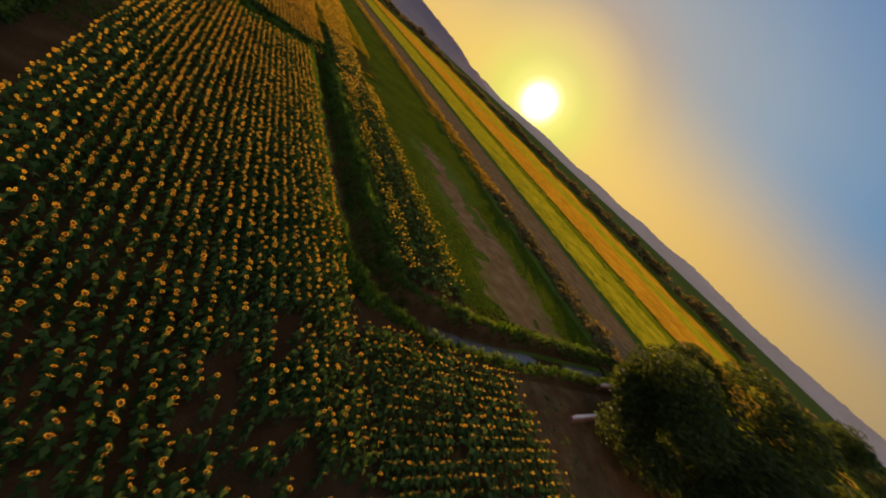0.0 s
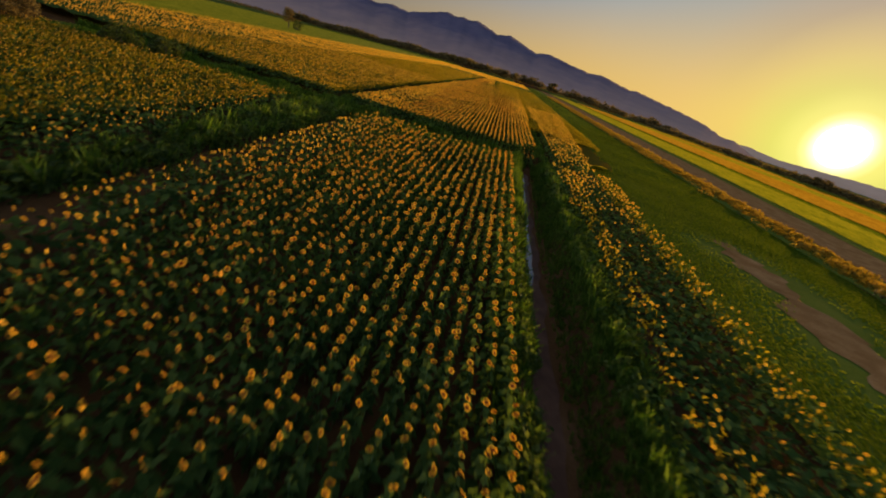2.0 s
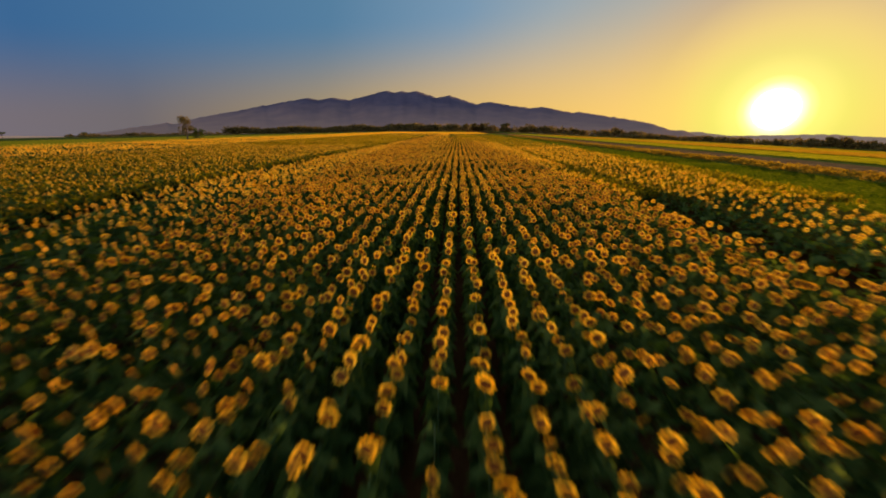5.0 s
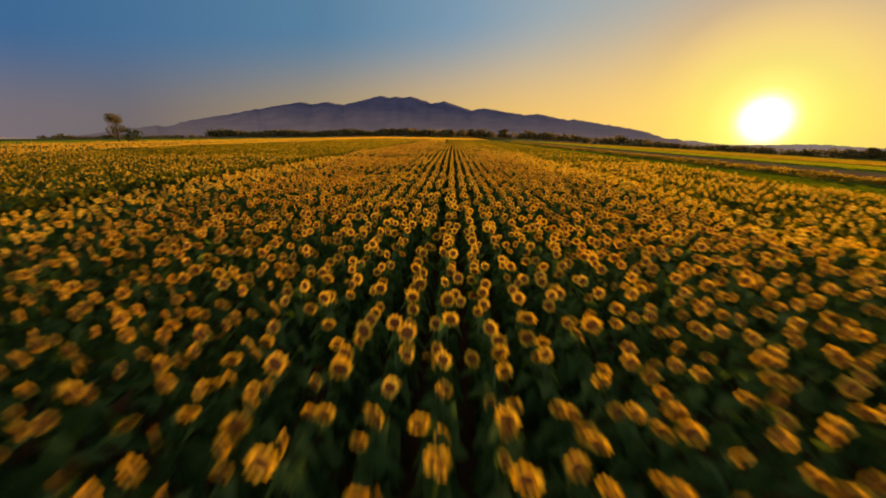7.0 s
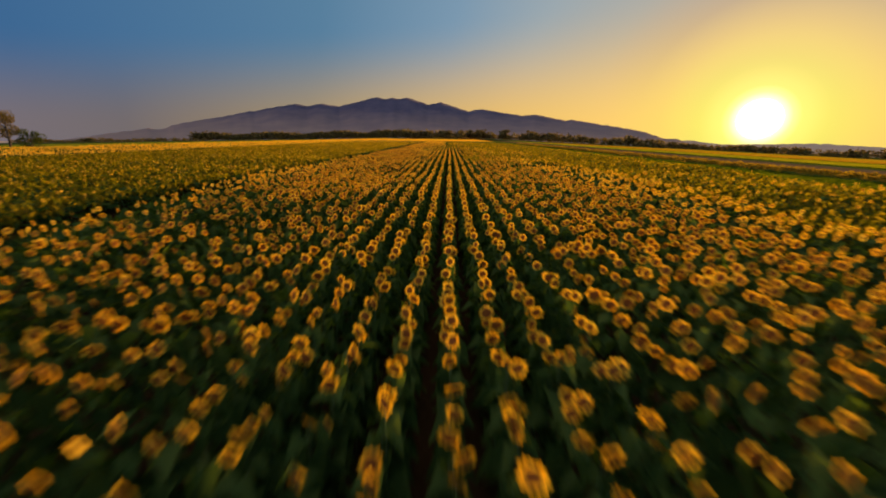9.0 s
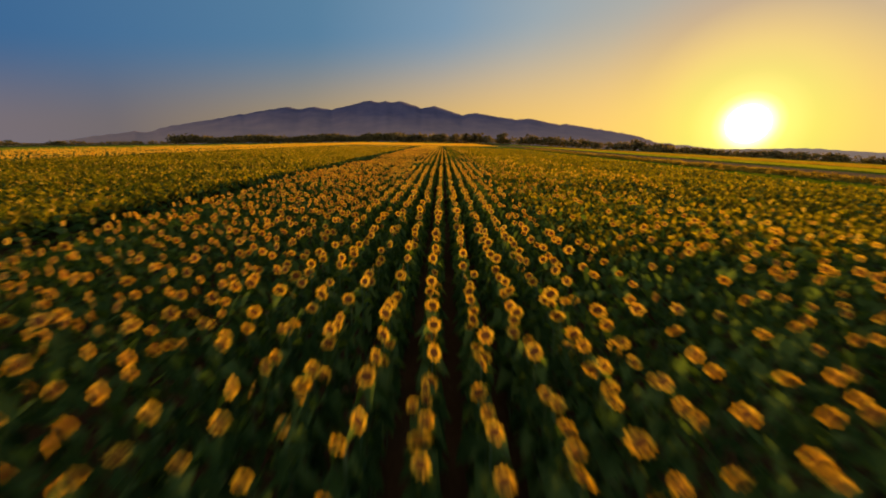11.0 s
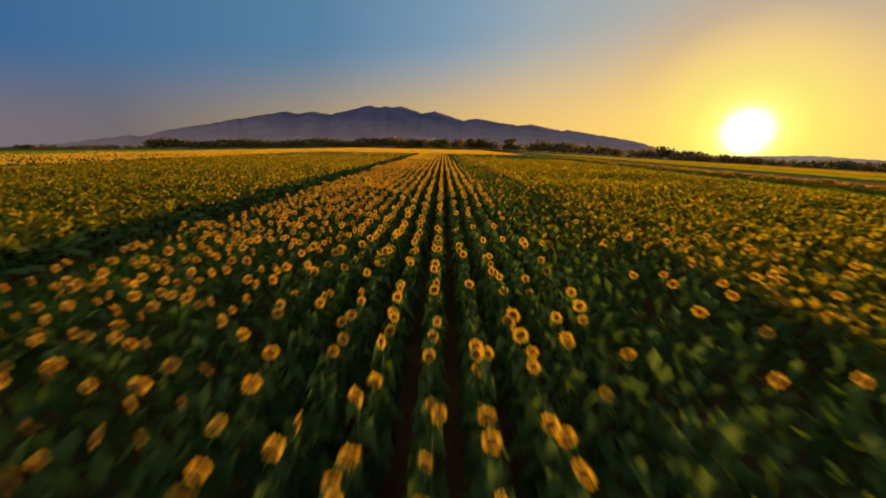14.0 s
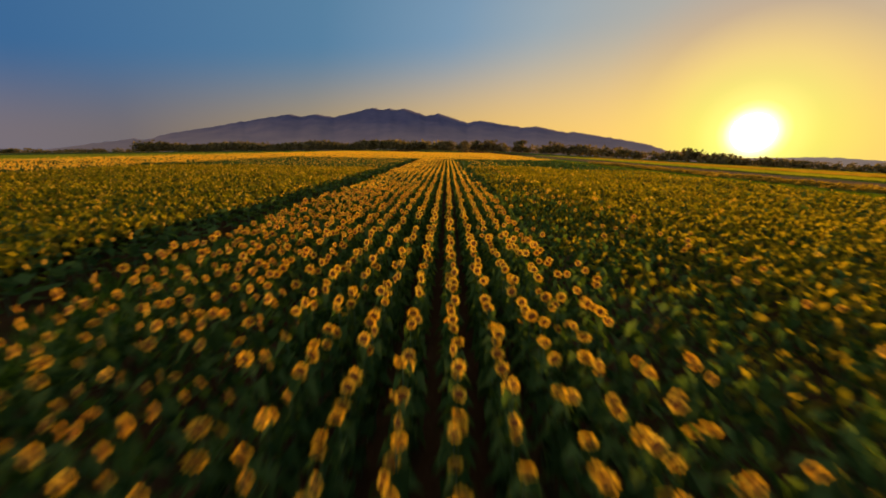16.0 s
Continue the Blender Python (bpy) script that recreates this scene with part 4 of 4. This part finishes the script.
def tree(height, spread_r, leaves, leaf, seed, label, flat=0.75, low=0.25, mat=None):
    """Trunk with limbs and a crown of many small leaves on uneven boughs."""
    rnd = np.random.default_rng(seed)
    root = new("tree")
    tagged(root, label, "tree")
    wood = Shape()
    tube(wood, (0, 0, -0.2), (0.1, 0.05, height * 0.35), height * 0.035, height * 0.025)
    tube(wood, (0.1, 0.05, height * 0.35), (0, 0.2, height * 0.75), height * 0.025, height * 0.01)
    boughs = []
    for k in range(16):
        a, up = k * 2.4 + rnd.uniform(-0.4, 0.4), rnd.uniform(0, 1)
        z = height * (low + (0.92 - low) * up)
        r = spread_r * math.sqrt(max(0.05, 1 - ((up - 0.4) / 0.72) ** 2)) * rnd.uniform(0.45, 0.85)
        c = (r * math.cos(a), r * math.sin(a), z)
        boughs.append((c, spread_r * rnd.uniform(0.28, 0.45)))
        if k < 9:
            tube(wood, (0.05, 0.1, height * (0.2 + 0.45 * up)), tuple(0.8 * q for q in c[:2]) + (z * 0.95,), height * 0.013, height * 0.004, 0, 5)
    part("trunk", wood, [BARK], root)
    pick = rnd.integers(0, len(boughs), leaves)
    cen, rad = np.array([b[0] for b in boughs])[pick], np.array([b[1] for b in boughs])[pick]
    way = rnd.normal(size=(leaves, 3))
    way /= np.linalg.norm(way, axis=1)[:, None]
    pos = cen + way * (rad * rnd.uniform(0.35, 1.05, leaves) ** 0.6)[:, None] * np.array([1, 1, flat])
    u = rnd.normal(size=(leaves, 3))
    u /= np.linalg.norm(u, axis=1)[:, None]
    w = np.cross(u, rnd.normal(size=(leaves, 3)))
    w /= np.linalg.norm(w, axis=1)[:, None]
    l = (leaf * rnd.uniform(0.6, 1.3, leaves))[:, None]
    v = np.stack([pos - u * l, pos + w * l * 0.6, pos + u * l, pos - w * l * 0.6], 1).reshape(-1, 3)
    q = np.arange(leaves)[:, None] * 4
    f = np.concatenate([q + np.array([[0, 1, 2]]), q + np.array([[0, 2, 3]])])
    part("crown", mesh_from("crown", v, f, [mat or FOLIAGE]), [], root)
    return root


def at_place(ob, x, y, s_=1.0, turn=0.0):
    ob.matrix_basis = pose(x, y, float(lie(x, y)), 0, 0, turn) @ Matrix.Scale(s_, 4)
    return ob


at_place(tree(13.2, 9.6, 60000, 0.17, 3, "large leafy tree with a dense round crown by the culvert", low=0.03), 38.5, -47)
at_place(tree(8.5, 6.5, 14000, 0.18, 5, "leafy young tree crowding the larger one", low=0.02), 35.8, -47.5)
at_place(tree(9.5, 6.5, 12000, 0.25, 4, "broad leafy tree behind the larger one", low=0.12), 74, -54)
at_place(tree(14.0, 8.5, 12000, 0.27, 6, "tall round leafy tree at the far end of the yard", low=0.12), 94, -50)
at_place(tree(5.5, 3.2, 4000, 0.16, 7, "low brown bushy tree at the field's corner", low=0.05, mat=SCRUB_AND_HAZE), -58, 17)
at_place(tree(3.2, 2.6, 2500, 0.14, 8, "dark rounded bush on the field track", low=0.05), -48, 22)
at_place(tree(2.6, 2.2, 2000, 0.14, 9, "dark low bush beside the track", low=0.05), -43, 23.5)
for px, py, ps in ((-1150, 1010, 1.2), (-1240, 1000, 1.0), (-1310, 990, 1.3), (-1000, 1080, 0.95)):
    at_place(tree(15.0, 8.0, 1500, 0.6, int(-px), "umbrella-shaped pine alone on the skyline", flat=0.3, low=0.72), px, py, ps)
at_place(tree(12.0, 4.0, 3600, 0.2, 15, "lone airy olive brown tree with light showing through its crown", flat=1.1, low=0.34, mat=SCRUB_AND_HAZE), -146, 245)
at_place(tree(6.5, 3.4, 1600, 0.22, 16, "smaller thin tree close beside the lone tree", low=0.15), -141, 247)


def tree_lines():
    rnd = random.Random(11)
    kinds = [at_place(tree(rnd.uniform(9, 12), rnd.uniform(4.5, 6), 700, 0.75, 30 + k, "brownish olive tree in the far line along the fields", mat=SCRUB_AND_HAZE), 300 + 6 * k, 60 + 40 * k) for k in range(5)]
    for ob in kinds:
        ob["group"] = "far line of trees"
    spots = []
    for y in range(-60, 680, 14):
        spots.append((304 + rnd.uniform(-7, 7) - max(0, y - 500) * 0.25, y + rnd.uniform(-5, 5), rnd.uniform(0.45, 0.95) if y < 380 else rnd.uniform(0.22, 0.5)))
    for x in range(-60, 300, 11):
        if rnd.random() < 0.75:
            spots.append((x + rnd.uniform(-5, 5), 880 - 0.65 * x + rnd.uniform(-15, 15), rnd.uniform(0.9, 1.8) if x < 130 else rnd.uniform(0.35, 0.7)))
    for x in range(-430, -60, 12):
        spots.append((x + rnd.uniform(-5, 5), 900 + rnd.uniform(-15, 15), rnd.uniform(0.55, 0.95)))
    for x, y, s_ in spots:
        copy_thing(rnd.choice(kinds), pose(x, y, float(lie(x, y)), 0, 0, rnd.uniform(0, 360)) @ Matrix.Scale(s_, 4)).scale = (s_, s_, s_)


tree_lines()


def woods(name, label, spots, lo, hi):
    q = np.array(spots)
    n = len(q)
    h = rng.uniform(lo, hi, n) * (1 + 0.3 * wave(q[:, 0], q[:, 1], 0.05, 2.0))
    place = np.stack([q[:, 0], q[:, 1], lie(q[:, 0], q[:, 1]) + h * 0.42], -1)
    v, f, m = spread(CLUMPS, rng.integers(0, 5, n), place, rng.uniform(0, 6.28, n), np.stack([h, h, h], -1))
    tagged(new(name, mesh_from(name, v, f, [SCRUB_AND_HAZE], m)), label, "woods", kind="stuff")


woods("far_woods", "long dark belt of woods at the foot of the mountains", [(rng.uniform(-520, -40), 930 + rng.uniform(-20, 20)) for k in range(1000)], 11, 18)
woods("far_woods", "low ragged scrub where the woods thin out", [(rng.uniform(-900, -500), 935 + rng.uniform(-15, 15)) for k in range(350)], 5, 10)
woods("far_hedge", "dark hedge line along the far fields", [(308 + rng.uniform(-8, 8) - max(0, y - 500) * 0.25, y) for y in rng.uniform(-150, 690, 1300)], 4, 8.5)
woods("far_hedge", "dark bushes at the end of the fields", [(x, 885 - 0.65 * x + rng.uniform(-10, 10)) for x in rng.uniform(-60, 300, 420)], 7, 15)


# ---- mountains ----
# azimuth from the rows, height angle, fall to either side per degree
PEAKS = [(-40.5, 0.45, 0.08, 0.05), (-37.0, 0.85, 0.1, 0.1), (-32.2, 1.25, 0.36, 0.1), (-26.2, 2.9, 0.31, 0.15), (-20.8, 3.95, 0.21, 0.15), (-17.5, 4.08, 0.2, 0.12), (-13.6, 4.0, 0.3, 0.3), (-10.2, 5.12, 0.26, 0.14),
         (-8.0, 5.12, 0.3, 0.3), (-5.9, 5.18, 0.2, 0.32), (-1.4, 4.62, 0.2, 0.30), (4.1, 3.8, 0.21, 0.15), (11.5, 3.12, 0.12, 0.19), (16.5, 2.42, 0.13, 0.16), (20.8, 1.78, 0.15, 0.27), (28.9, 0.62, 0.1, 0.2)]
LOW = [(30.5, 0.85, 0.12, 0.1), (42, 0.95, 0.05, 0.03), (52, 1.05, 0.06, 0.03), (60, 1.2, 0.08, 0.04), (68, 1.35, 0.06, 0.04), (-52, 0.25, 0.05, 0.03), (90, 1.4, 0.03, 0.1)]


def range_of(name, peaks, dist, deep, a0, a1, label, seed, mat, follow=1.2):
    na, nr = int((a1 - a0) * 4), 14
    az = np.radians(np.linspace(a0, a1, na + 1))
    deg = np.degrees(az)
    el = np.zeros_like(deg)
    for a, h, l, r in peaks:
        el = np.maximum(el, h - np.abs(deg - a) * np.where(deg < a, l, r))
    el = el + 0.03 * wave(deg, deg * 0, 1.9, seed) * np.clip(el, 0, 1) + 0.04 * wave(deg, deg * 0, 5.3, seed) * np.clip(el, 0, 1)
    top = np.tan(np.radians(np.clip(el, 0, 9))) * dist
    vs = []
    for k in range(nr + 1):
        u = k / nr
        r = dist - deep * (1 - u)
        prof = u ** 1.3
        rough = 1 + 0.10 * wave(deg * 1.3 + u * 2.5, np.full_like(deg, u * 7.0), 1.0, seed) * (1 - u) * 1.5
        base = lie(np.sin(az) * r, np.cos(az) * r + 120) * (1 - u * np.clip(el / follow, 0, 1)) - 4 * (1 - u)
        vs.append(np.stack([np.sin(az) * r, np.cos(az) * r + 120, top * prof * rough + base], -1))
    vs.append(np.stack([np.sin(az) * (dist + 200), np.cos(az) * (dist + 200) + 120, np.full_like(deg, -150.0)], -1))
    v = np.concatenate(vs)
    n = na + 1
    i = (np.arange(nr + 1)[:, None] * n + np.arange(na)[None]).ravel()
    f = np.stack([i, i + 1, i + n + 1, i + n], -1)
    tagged(new(name, mesh_from(name, v, f, [mat], smooth=True)), label, "mountain", kind="structure")


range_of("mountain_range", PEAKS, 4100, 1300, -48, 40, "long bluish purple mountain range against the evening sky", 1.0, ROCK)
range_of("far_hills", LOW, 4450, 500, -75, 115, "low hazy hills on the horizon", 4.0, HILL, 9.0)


# ---- culvert bridges ----
def culvert(x, y, turn, label):
    root = new("culvert_bridge")
    tagged(root, label, "bridge", "culvert bridges over the ditch")

    def box(name, sx, sy, sz, px, py, pz, mat):
        bm = bmesh.new()
        bmesh.ops.create_cube(bm, size=1, matrix=Matrix.Translation((px, py, pz)) @ Matrix.Diagonal((sx, sy, sz, 1)))
        bmesh.ops.bevel(bm, geom=bm.edges[:], offset=0.015, segments=1, affect="EDGES")
        me = bpy.data.meshes.new(name)
        bm.to_mesh(me)
        bm.free()
        me.materials.append(mat)
        part(name, me, [], root)
    box("wall", 4.6, 0.42, 0.62, 0, 0, 0.25, BRICKWORK)
    box("coping", 4.7, 0.5, 0.08, 0, 0, 0.6, BRICKWORK)
    for k in range(8):
        box("post", 0.13, 0.16, 0.4, -2.1 + 0.6 * k, 0, 0.85, WHITE)
    root.matrix_basis = pose(x, y, float(lie(x, y)) + 0.02, 0, 0, turn)


culvert(30.3, -42.0, 6, "low red culvert parapet with white posts at the dirt yard")
culvert(40.8, -37.5, 4, "second red culvert parapet with white posts over the ditch")
